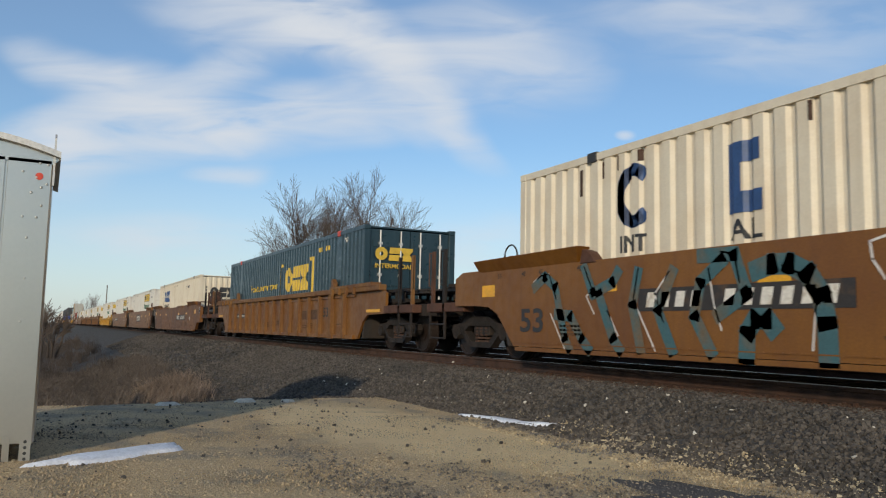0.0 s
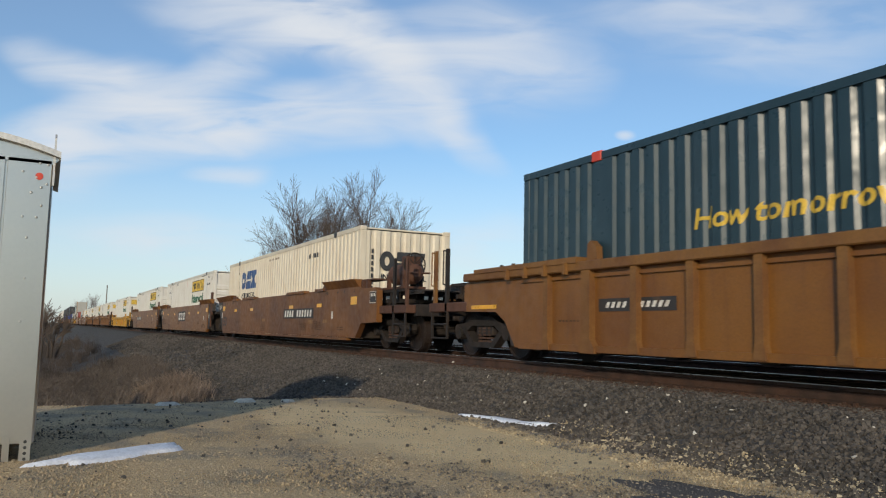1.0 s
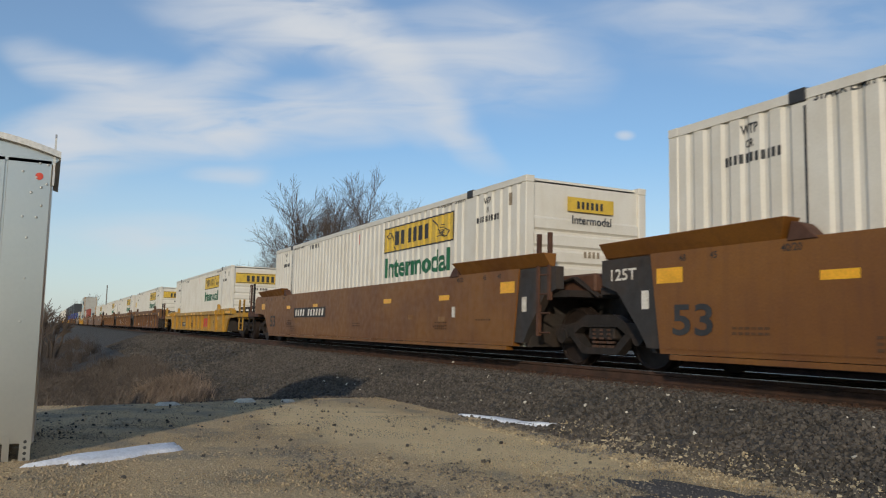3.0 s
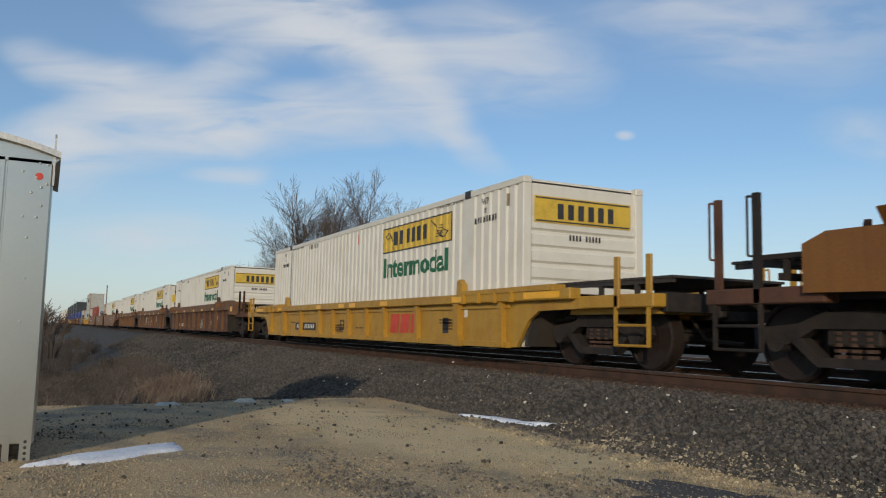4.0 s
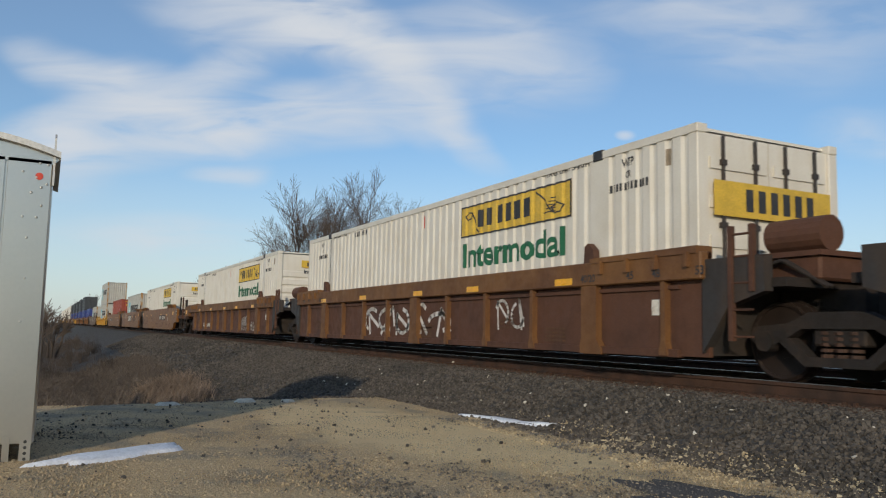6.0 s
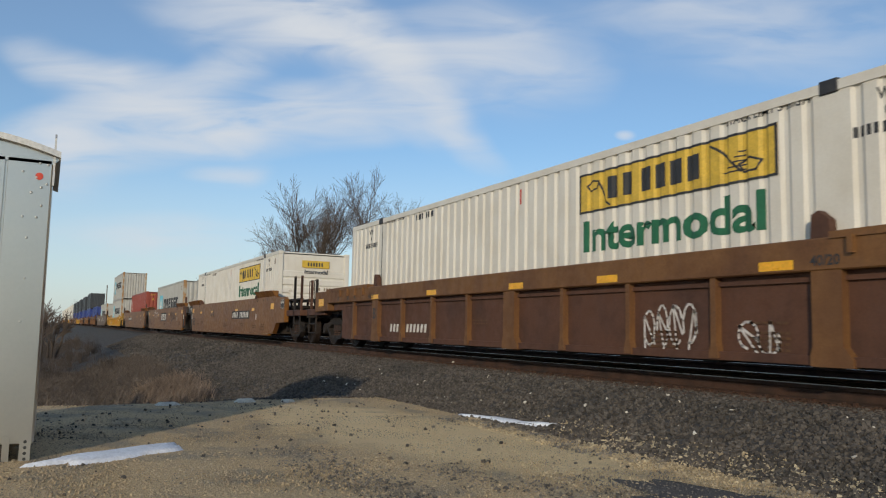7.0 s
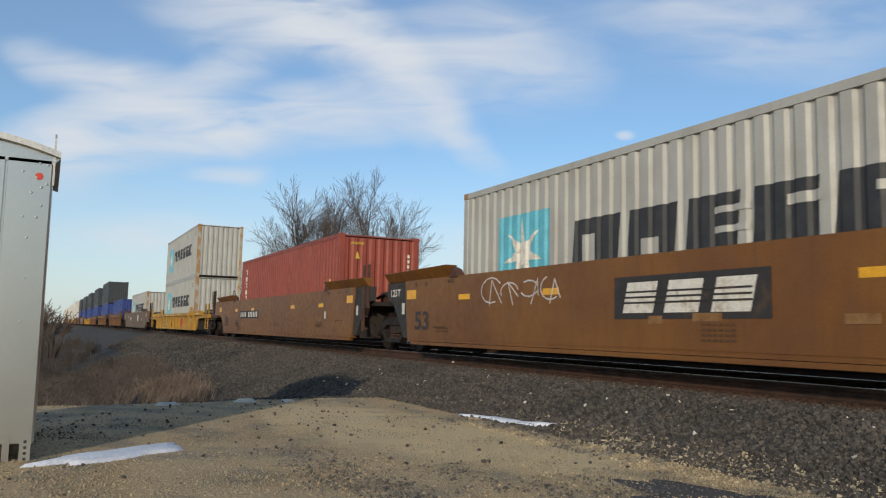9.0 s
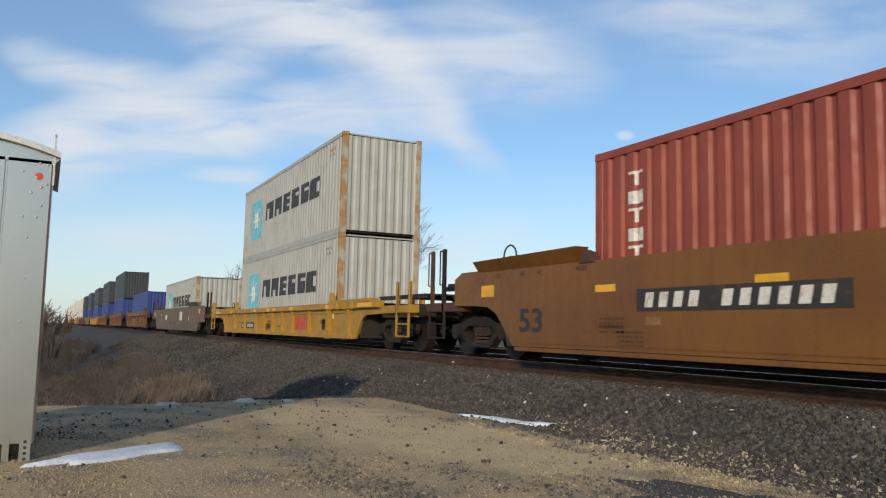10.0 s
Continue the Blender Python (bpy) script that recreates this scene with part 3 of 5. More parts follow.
    t.location = (x, 0, 0)
    for s in (-1, 1):
        y0, y1 = sorted((s * 0.93, s * 1.09))
        bm = bmesh.new()
        prism(bm, [(-1.12, 0.5), (-1.06, 0.62), (-0.6, 0.66), (-0.32, 0.78), (0.32, 0.78), (0.6, 0.66), (1.06, 0.62), (1.12, 0.5), (1.02, 0.4), (0.78, 0.42), (0.6, 0.5), (0.42, 0.6), (-0.42, 0.6), (-0.6, 0.5), (-0.78, 0.42), (-1.02, 0.4)], y0, y1)
        prism(bm, [(-0.72, 0.46), (-0.4, 0.2), (0.4, 0.2), (0.72, 0.46), (0.58, 0.5), (0.34, 0.3), (-0.34, 0.3), (-0.58, 0.5)], y0, y1)
        part("sideframe", bm, "under", t)
        bm = bmesh.new()
        for k in range(3):
            for j in range(5):
                tube(bm, (-0.17 + k * 0.17, s * 1.0, 0.3 + j * 0.06), (-0.17 + k * 0.17, s * 1.0, 0.335 + j * 0.06), 0.07, seg=8)
        part("spring_nest", bm, "rail", t)["kind"] = "stuff"
        for e in (-1, 1):
            bm = bmesh.new()
            tube(bm, (e * 0.89, s * 0.95, 0.46), (e * 0.89, s * 1.13, 0.46), 0.12, seg=12)
            part("axle_cap", bm, "under", t)
            bm = bmesh.new()
            tube(bm, (e * 0.89, s * 0.69, 0.46), (e * 0.89, s * 0.815, 0.46), 0.46, seg=28)
            tube(bm, (e * 0.89, s * 0.66, 0.46), (e * 0.89, s * 0.69, 0.46), 0.485, seg=28)
            tube(bm, (e * 0.89, s * 0.815, 0.46), (e * 0.89, s * 0.83, 0.46), 0.2, seg=16)
            hoop(bm, (e * 0.89, s * 0.815, 0.46), 0.425, 0.03, "y", 24)
            part("wheel", bm, "wheel", t)
    for e in (-1, 1):
        bm = bmesh.new()
        tube(bm, (e * 0.89, -0.95, 0.46), (e * 0.89, 0.95, 0.46), 0.08, seg=10)
        part("axle", bm, "under", t)


STYLES = {
    "smooth": dict(paint="ochre", top=1.535, rise=1.735, rib=0, chord=None, post="rustbrown"),
    "ribbed": dict(paint="rustbrown", top=1.5, rise=1.55, rib=1.48, chord=(1.17, 1.5), chordpaint="chordbrown", post="rustbrown"),
    "yellow": dict(paint="yellow", top=1.17, rise=1.2, rib=1.2, chord=(1.0, 1.17), chordpaint="yellow", post="yellow"),
    "worn": dict(paint="ochre", top=1.54, rise=1.62, rib=1.0, chord=(1.4, 1.54), chordpaint="ochre_worn", post="ochre_worn"),
    "grey": dict(paint="greybrown", top=1.5, rise=1.7, rib=0, chord=None, post="rustbrown"),
}


def well_car(style, label, lead, trail, trucks=(1,), decals=(), brake=False, coat=""):
    """One well of a stack car. lead, trail: 'coupler' or 'joint' at +x and -x."""
    st = STYLES[style]
    paint, top, rise = coat or st["paint"], st["top"], st["rise"]
    r = root("well_car", label, "freight car", "well cars of the train")
    ends = {1: lead, -1: trail}

    def half(e):
        """Outline of the side at one end, from the lower edge up to the top edge."""
        if st["chord"]:
            if ends[e] == "joint":
                return [(e * 8.35, 0.25), (e * 8.35, top)]
            if style == "ribbed":
                return [(e * 8.3, 0.25), (e * 8.3, 0.98), (e * 9.0, 0.98), (e * 9.0, top)]
            return [(e * 8.1, 0.25), (e * 8.45, 0.68), (e * 8.75, 0.84), (e * 9.9, 0.86), (e * 9.9, top - 0.2), (e * 9.4, top)]
        if ends[e] == "joint":
            return [(e * 8.03, 0.27), (e * 8.2, top)]
        if e > 0:
            return [(8.45, 0.27), (8.83, 0.63), (9.85, 0.66), (9.85, 1.4), (9.7, 1.48), (8.8, 1.48), (8.7, top)]
        return [(-7.92, 0.27), (-8.15, 0.5), (-8.45, 0.8), (-8.75, 0.92), (-9.2, 0.95), (-10.0, 0.96), (-10.0, 1.46), (-9.72, 1.57), (-9.1, 1.57), (-9.0, top)]

    pts = half(1) + half(-1)[::-1]
    for s in (-1, 1):
        y0, y1 = sorted((s * 1.36, s * 1.5))
        if st["chord"]:
            y0, y1 = sorted((s * 1.36, s * 1.42))
        bm = bmesh.new()
        prism(bm, pts, y0, y1)
        side = part("side_sill", bm, paint, r)
        if not st["chord"]:
            bm = bmesh.new()
            a, b = sorted((s * 1.505, s * 1.38))
            box(bm, -7.85, 7.85, a - 0.004, b, 0.2, 0.262)
            part("bottom_flange", bm, paint, side)
            bm = bmesh.new()
            a, b = sorted((s * 1.512, s * 1.45))
            box(bm, -7.95, 7.95, a, b, 0.33, 0.345)
            part("seam", bm, paint, side)
            for e in (-1, 1):
                far = 9.1 if ends[e] == "joint" or e < 0 else 8.62
                bm = bmesh.new()
                y_in, y_out = s * 1.49, s * 1.63
                ring = [(e * 6.2, y_in, 1.53), (e * far, y_in, 1.53), (e * far, y_out, rise - 0.01), (e * 6.02, y_out, rise + 0.02),
                        (e * 6.02, s * 1.38, rise + 0.02), (e * far, s * 1.38, rise - 0.01), (e * far, s * 1.4, 1.5), (e * 6.2, s * 1.4, 1.5)]
                v = [bm.verts.new(p) for p in ring]
                for f in ((0, 1, 2, 3), (4, 5, 6, 7), (2, 5, 4, 3), (0, 7, 6, 1), (1, 6, 5, 2), (0, 3, 4, 7)):
                    bm.faces.new([v[k] for k in f])
                guide = part("container_guide", bm, paint, side, bevel=0.008)
                bm = bmesh.new()
                prism(bm, [(e * 5.72, top - 0.03), (e * 6.1, top - 0.03), (e * 6.04, rise - 0.02), (e * 5.9, rise - 0.06)], min(s * 1.34, s * 1.52), max(s * 1.34, s * 1.52))
                part("guide_bracket", bm, "rustbrown", guide, bevel=0.01)
                for x0, x1 in ((5.2, 6.0), (2.2, 4.15)) if brake else ():
                    bm = bmesh.new()
                    x0, x1 = sorted((e * x0, e * x1))
                    prism(bm, [(x0, top - 0.02), (x1, top - 0.02), (x1 - 0.04, top + 0.055), (x0 + 0.04, top + 0.055)], min(s * 1.38, s * 1.56), max(s * 1.38, s * 1.56))
                    part("ledge", bm, paint, side)
        else:
            c0, c1 = st["chord"]
            ex = {e: (8.35 if ends[e] == "joint" else (9.75 if style != "ribbed" else 10.25)) for e in (-1, 1)}
            bm = bmesh.new()
            a, b = sorted((s * 1.34, s * 1.54))
            box(bm, -ex[-1], ex[1], a, b, c0, c1)
            part("top_chord", bm, st["chordpaint"], side, bevel=0.015)
            bm = bmesh.new()
            a, b = sorted((s * 1.36, s * 1.49))
            box(bm, -7.9, 7.9, a, b, 0.235, 0.33)
            part("bottom_chord", bm, paint, side)
            bm = bmesh.new()
            a, b = sorted((s * 1.42, s * 1.46))
            box(bm, -7.9, 7.9, a, b, c0 - 0.1, c0 - 0.05)
            part("stringer", bm, paint, side)
            for e in (-1, 1):
                if ends[e] == "coupler" and style == "ribbed":
                    bm = bmesh.new()
                    x0, x1 = sorted((e * 9.2, e * 10.3))
                    a, b = sorted((s * 0.9, s * 1.545))
                    prism(bm, [(x0, 0.97 if e > 0 else 0.94), (x1, 0.94 if e > 0 else 0.97), (x1, c1), (x0, c1)], a, b)
                    part("end_block", bm, st["chordpaint"], side, bevel=0.015)
                for k in range(4):
                    bm = bmesh.new()
                    gx = e * (6.5 + k * 0.55)
                    a, b = sorted((s * 1.53, s * 1.6))
                    prism(bm, [(gx - 0.03, c1 - 0.18), (gx + 0.03, c1 - 0.18), (gx + 0.03, c1), (gx - 0.03, c1)], a, b)
                    part("gusset", bm, st["chordpaint"], side)
            shape = wide = None
            places = {"yellow": (-7.6, -5.95, -4.1, -2.26, -1.12, 0.14, 1.37, 2.52, 4.3, 6.1, 7.7), "ribbed": [0.2 + 1.495 * k for k in range(-5, 6)], "worn": [0.05 + 1.02 * k for k in range(-7, 8)]}[style]
            for k, x in enumerate(places):
                big = style == "ribbed" and k % 4 == 1 or style != "ribbed" and abs(abs(x) - 6.0) < 0.25
                if abs(x) > 7.9:
                    continue
                me = wide if big else shape
                if me is None:
                    bm = bmesh.new()
                    w = (0.17 if style == "ribbed" else 0.1) if big else (0.04 if style == "ribbed" else 0.06)
                    a, b = sorted((s * 1.4, s * (1.525 if big else 1.515)))
                    prism(bm, [(-w, c0), (w, c0), (w, 0.42), (w + (0.1 if big else 0.03), 0.3), (w + (0.1 if big else 0.03), 0.25 if not big else 0.22), (-w - 0.03, 0.25 if not big else 0.22), (-w - 0.03, 0.34), (-w, 0.42)], a, b)
                    rib = part("rib", bm, st["chordpaint"], side)
                    rib.location.x = x
                    me = rib.data
                    if big:
                        wide = me
                    else:
                        shape = me
                else:
                    part("rib", me, paint, side).location.x = x
            for e in (-1, 1):
                bm = bmesh.new()
                a, b = sorted((s * 1.3, s * 1.56))
                x0, x1 = sorted((e * 6.25, e * (8.3 if ends[e] == "joint" else 9.3)))
                prism(bm, [(x0, c1 - 0.02), (x1, c1 - 0.02), (x1, c1 + 0.07), (x0, c1 + 0.05)], a, b)
                part("guide_lip", bm, st["chordpaint"], side)
                for gx in (e * 6.05,):
                    bm = bmesh.new()
                    a, b = sorted((s * 1.31, s * 1.42))
                    prism(bm, [(gx - 0.12, c1 - 0.02), (gx + 0.12, c1 - 0.02), (gx + 0.1, c1 + 0.2), (gx - 0.02, c1 + 0.3), (gx - 0.1, c1 + 0.26)], a, b)
                    part("container_guide", bm, st["post"], side)
    bm = bmesh.new()
    for k in range(-5, 6):
        box(bm, k * 1.5 - 0.12, k * 1.5 + 0.12, -1.37, 1.37, 0.2, 0.27)
    part("floor_framing", bm, "under", r)["kind"] = "stuff"
    for e in (-1, 1):
        bm = bmesh.new()
        prism(bm, [(e * 8.25, 0.27), (e * 8.32, 0.27), (e * 8.62, 1.15), (e * 8.55, 1.15)], -1.36, 1.36)
        part("well_bulkhead", bm, "dark_end", r)
        if ends[e] == "joint":
            for s in (-1, 1):
                bm = bmesh.new()
                a, b = sorted((s * 1.33, s * 1.47))
                if st["chord"]:
                    prism(bm, [(e * 8.3, 0.3), (e * 8.3, top - 0.1), (e * 9.2, top - 0.1), (e * 9.2, 1.0), (e * 8.7, 0.85)], a, b)
                else:
                    prism(bm, [(e * 8.0, 0.33), (e * 8.18, top), (e * 9.22, top - 0.02), (e * 9.22, 1.17), (e * 8.9, 1.07), (e * 8.45, 0.55), (e * 8.3, 0.33)], a, b)
                part("end_plate", bm, "dark_end", r)
            if e < 0 and not st["chord"]:
                mark_small(part("lettering", lay(lettering("125T", 0.16, width=0.52), -9.02, 1.22, -1.47), "lwhite", r), "lettering")
            bm = bmesh.new()
            box(bm, min(e * 8.6, e * 9.7), max(e * 8.6, e * 9.7), -0.5, 0.5, 0.7, 1.05)
            box(bm, min(e * 8.6, e * 9.4), max(e * 8.6, e * 9.4), -1.35, 1.35, 1.05, 1.15)
            part("joint_beam", bm, "under", r)
            if e > 0:
                bm = bmesh.new()
                box(bm, 8.55, 9.5, -0.95, 0.95, 1.13, 1.42)
                housing = part("joint_housing", bm, "rustbrown", r, bevel=0.03)
                bm = bmesh.new()
                for y in (-0.99, -1.06):
                    pipe(bm, [(8.5, y, 1.25), (9.1, y, 1.36), (9.6, y + 0.1, 1.05)], 0.022)
                part("air_pipe", bm, "under", housing)
        else:
            bm = bmesh.new()
            deck = 1.02 if style != "yellow" else 0.9
            box(bm, min(e * 8.5, e * 10.9), max(e * 8.5, e * 10.9), -0.62, 0.62, 0.72, deck)
            box(bm, min(e * 9.3, e * 10.2), max(e * 9.3, e * 11.3), -1.2, 1.2, deck - 0.12, deck + 0.0)
            if style != "yellow":
                extra = bmesh.new()
                box(extra, min(e * 8.6, e * 9.95), max(e * 8.6, e * 9.95), -1.12, 1.12, deck, 1.12)
                for k in range(5):
                    box(extra, e * (8.75 + 0.42 * k) - 0.035, e * (8.75 + 0.42 * k) + 0.035, -1.3, 1.3, 1.12, 1.2)
                    for y in (-1.2, -0.4, 0.4, 1.2):
                        box(extra, e * (8.75 + 0.42 * k) - 0.03, e * (8.75 + 0.42 * k) + 0.03, y - 0.03, y + 0.03, 1.2, 1.4)
                for y in (-1.2, -0.4, 0.4, 1.2):
                    box(extra, min(e * 8.7, e * 10.8), max(e * 8.7, e * 10.8), y - 0.04, y + 0.04, 1.36, 1.42)
                part("bolster_box", extra, "under", r)
            extra = bmesh.new()
            for y in (-0.95, -0.55, 0.55, 0.95):
                pipe(extra, [(e * 8.6, y, 0.7), (e * 9.4, y * 0.9, 0.78), (e * 10.3, y, 0.62), (e * 10.8, y * 0.7, 0.7)], 0.03)
            box(extra, min(e * 10.3, e * 10.75), max(e * 10.3, e * 10.75), -1.0, 1.0, 0.55, 0.62)
            part("brake_rigging", extra, "under", r)
            part("end_platform", bm, "under" if style != "yellow" else "yellow", r)
            bm = bmesh.new()
            box(bm, min(e * 11.25, e * 11.4), max(e * 11.25, e * 11.4), -1.2, 1.2, 0.8, 1.06)
            part("end_sill", bm, "under", r, bevel=0.01)
            bm = bmesh.new()
            box(bm, min(e * 10.8, e * 11.45), max(e * 10.8, e * 11.45), -0.3, 0.3, 0.72, 0.94)
            box(bm, min(e * 11.4, e * 11.78), max(e * 11.4, e * 11.78), -0.17, 0.17, 0.68, 1.0)
            part("coupler", bm, "under", r, bevel=0.03)
            bm = bmesh.new()
            pipe(bm, [(e * 10.9, -0.3, 0.75), (e * 11.2, -0.32, 0.45), (e * 11.7, -0.15, 0.4)], 0.03)
            part("air_hose", bm, "under", r)
            bm = bmesh.new()
            zw = 1.36 if style != "yellow" else 1.26
            for y in (-1.0, 1.0):
                box(bm, min(e * 8.72, e * 11.32), max(e * 8.72, e * 11.32), y - 0.03, y + 0.03, zw - 0.06, zw - 0.002)
                for x in (8.8, 9.8, 10.6) if style == "yellow" else ():
                    box(bm, e * x - 0.03, e * x + 0.03, y - 0.03, y + 0.03, 0.88, zw - 0.06)
            walkway = part("walkway", bm, "dark_end", r)
            bm = bmesh.new()
            box(bm, -0.055, 0.055, -1.05, 1.05, zw, zw + 0.035)
            slat = part("slat", bm, "dark_end", walkway)
            slat.location.x = e * 8.75
            for k in range(1, 18):
                part("slat", slat.data, "dark_end", walkway).location.x = e * (8.75 + 0.15 * k)
            for s in (-1, 1):
                tall = {"yellow": 1.56, "ribbed": 1.9}.get(style, 2.1)
                for x, y in ((10.65, 1.4), (11.25, 1.36)):
                    bm = bmesh.new()
                    w = 0.042 if style != "yellow" else 0.035
                    box(bm, e * x - w, e * x + w, s * y - 0.03, s * y + 0.03, 0.86, tall)
                    pipe(bm, [(e * x, s * y, tall - 0.05), (e * (x + 0.09), s * (y + 0.05), tall - 0.03), (e * (x + 0.09), s * (y + 0.05), tall - 0.7), (e * x, s * y, tall - 0.72)], 0.014)
                    part("handrail_post", bm, st["post"] if style == "yellow" or x > 11 else "under", r)
                bm = bmesh.new()
                y0, y1 = sorted((s * 1.2, s * 1.43))
                box(bm, min(e * 9.8, e * 11.4), max(e * 9.8, e * 11.4), y0, y1, 0.86, 1.04)
                part("end_side_sill", bm, st["post"] if style == "yellow" else "rustbrown", r, bevel=0.015)
                bm = bmesh.new()
                lx = e * 10.95
                for dx in (-0.33, 0.33):
                    box(bm, lx + dx - 0.022, lx + dx + 0.022, s * 1.4 - 0.02, s * 1.4 + 0.02, 0.34, 0.9)
                for z in (0.35, 0.62):
                    tube(bm, (lx - 0.33, s * 1.4, z), (lx + 0.33, s * 1.4, z), 0.02, seg=6)
                part("step_ladder", bm, st["post"] if style == "yellow" else "under", r)
            if brake and e == 1:
                bm = bmesh.new()
                hoop(bm, (10.5, -0.85, 2.0), 0.27, 0.018)
                for k in range(4):
                    a = k * math.pi / 4
                    tube(bm, (10.5, -0.85 - 0.27 * math.cos(a), 2.0 - 0.27 * math.sin(a)), (10.5, -0.85 + 0.27 * math.cos(a), 2.0 + 0.27 * math.sin(a)), 0.012, seg=5)
                part("brake_wheel", bm, "under", r)
                bm = bmesh.new()
                box(bm, 10.2, 10.42, -1.05, -0.65, 1.75, 2.2)
                
                part("brake_housing", bm, "rustbrown", r, bevel=0.02)
                bm = bmesh.new()
                for xa, xb, ra, rb in ((9.35, 9.42, 0.1, 0.2), (9.42, 9.52, 0.2, 0.25), (9.52, 10.45, 0.25, 0.25), (10.45, 10.55, 0.25, 0.2), (10.55, 10.62, 0.2, 0.1)):
                    tube(bm, (xa, -0.85, 1.8), (xb, -0.85, 1.8), ra, rb, seg=20)
                for y in (-1.0, -0.7):
                    tube(bm, (10.6, y, 1.8), (11.0, y, 1.78), 0.02, seg=6)
                for x in (9.5, 10.3):
                    prism(bm, [(x - 0.1, 1.4), (x + 0.12, 1.4), (x + 0.04, 1.8), (x - 0.06, 1.8)], -1.08, -1.03)
                box(bm, 9.2, 10.6, -1.15, -0.6, 1.44, 1.49)
                for x in (8.75, 9.05):
                    box(bm, x - 0.06, x + 0.06, -1.46, -1.36, 1.4, 1.68)
                box(bm, 8.5, 9.45, -1.42, -1.0, 1.68, 1.71)
                part("air_reservoir", bm, "rustbrown", r)
                bm = bmesh.new()
                prism(bm, [(9.2, 1.2), (10.1, 1.2), (10.1, 1.75), (9.9, 1.75)], -0.5, -0.44)
                prism(bm, [(9.9, 1.0), (10.5, 1.0), (10.35, 1.9), (10.15, 1.9)], -0.75, -0.69)
                part("bracket", bm, "under", r)
            if e == -1 and style in ("smooth", "yellow"):
                bm = bmesh.new()
                hoop(bm, (-9.0, -0.9, rise + 0.12), 0.22, 0.016, "y")
                box(bm, -9.06, -8.94, -0.9, -0.8, rise - 0.15, rise + 0.14)
                part("brake_wheel", bm, "under", r)
    for e in trucks:
        truck(r, e * 9.78)
    if style in ("smooth", "ribbed"):
        for e in (-1, 1):
            for body, x in (("53", 8.35), ("48", 7.6), ("45", 7.1), ("40/20", 6.1)):
                h = 0.085 if style == "smooth" else 0.11
                bm = lettering(body, h)
                mark_small(part("lettering", lay(bm, e * x - 0.08, 1.4 if style == "smooth" else 1.22, -1.5 if not st["chord"] else -1.541), "ink" if style == "ribbed" else "dark_end", r), "lettering")
    for e in (-1, 1):
        if ends[e] == "coupler":
            fy = -1.5 if not st["chord"] else -1.545
            x, z = e * ((8.3 if e > 0 else 8.75) if style == "smooth" else 9.0 if style != "ribbed" else 9.75), (1.2 if style != "yellow" else 1.08)
            part("end_reflector", lay(plates([(-0.22, 0.22, -0.1, 0.1) if style != "yellow" else (-0.5, 0.5, -0.05, 0.05)]), x, z, fy) if style != "worn" else lay(plates([(-0.45, 0.45, -0.035, 0.035)]), e * 9.15, 0.93, -1.43), "reflector", r)
            if e > 0 and style == "smooth":
                part("data_panel", lay(plates([(-0.2, 0.2, -0.15, 0.15)]), 9.6, 1.25, fy, 0.005), "panelblack", r)
                mark_small(part("number_bar", lay(plates([(-0.19, 0.19, 0.125, 0.14), (-0.19, 0.19, -0.14, -0.125), (-0.19, -0.175, -0.14, 0.14), (0.175, 0.19, -0.14, 0.14), (-0.13, 0.0, 0.02, 0.09), (0.05, 0.14, 0.02, 0.09)]), 9.6, 1.25, fy, 0.009), "lwhite", r), "number_bar")
        elif style == "ribbed" and e > 0:
            bm = bmesh.new()
            tube(bm, (8.75, -0.75, 1.66), (9.5, -0.75, 1.66), 0.2, seg=18)
            part("air_reservoir", bm, "rustbrown", r)
            bm = bmesh.new()
            box(bm, 8.7, 9.55, -1.0, 1.0, 1.4, 1.46)
            part("reservoir_shelf", bm, "rustbrown", r)
        if ends[e] == "joint":
            for k in range(2):
                bm = bmesh.new()
                x = e * (8.75 + 0.3 * k)
                box(bm, x - 0.03, x + 0.03, -1.5, -1.44, 0.45 if k == 0 else 1.0, 2.05 if not st["chord"] else 1.75)
                for z in (0.5, 0.8, 1.1, 1.4, 1.65) if k == 0 else ():
                    tube(bm, (min(x, e * 9.05), -1.47, z), (max(x, e * 9.05), -1.47, z), 0.014, seg=6)
                if e > 0:
                    part("ladder_rail", bm, "rustbrown", r)
                else:
                    bm.free()
    spots = {"smooth": (-5.5, -2.7, 2.65, 5.5), "grey": (-5.5, 2.7), "ribbed": (-5.75, -2.72, 0.45, 2.8, 5.6), "yellow": (-6.3, -2.22, -0.27, 0.54, 2.6, 6.2), "worn": ()}[style]
    for x in spots:
        fy = -1.5 if not st["chord"] else -1.54
        zc = {"smooth": 1.13, "grey": 1.13, "ribbed": 1.25, "yellow": 1.08, "worn": 1.3}[style]
        part("reflector", lay(plates([(-0.22, 0.22, -0.05, 0.05)]), x, zc, fy), "reflector", r)
    if style == "smooth":
        for e in (-1, 1):
            if ends[e] == "joint":
                part("end_reflector", lay(plates([(-0.23, 0.23, -0.095, 0.095)]), e * 7.85, 1.24, -1.5), "reflector", r)
                part("placard", lay(plates([(-0.07, 0.07, -0.12, 0.12)]), e * 8.33, 0.95, -1.47), "lwhite", r)
    for name, bm, x, z, dm in decals:
        for one in pieces(name, bm):
            mark_small(part(name, lay(one, x, z, -1.5 if not st["chord"] else -1.42, 0.005 if "panel" in name else 0.013 if name == "emblem_line" else 0.009), dm, r), name)
    return r


def number_panel(x, w=3.1, z=0.8, h=0.29):
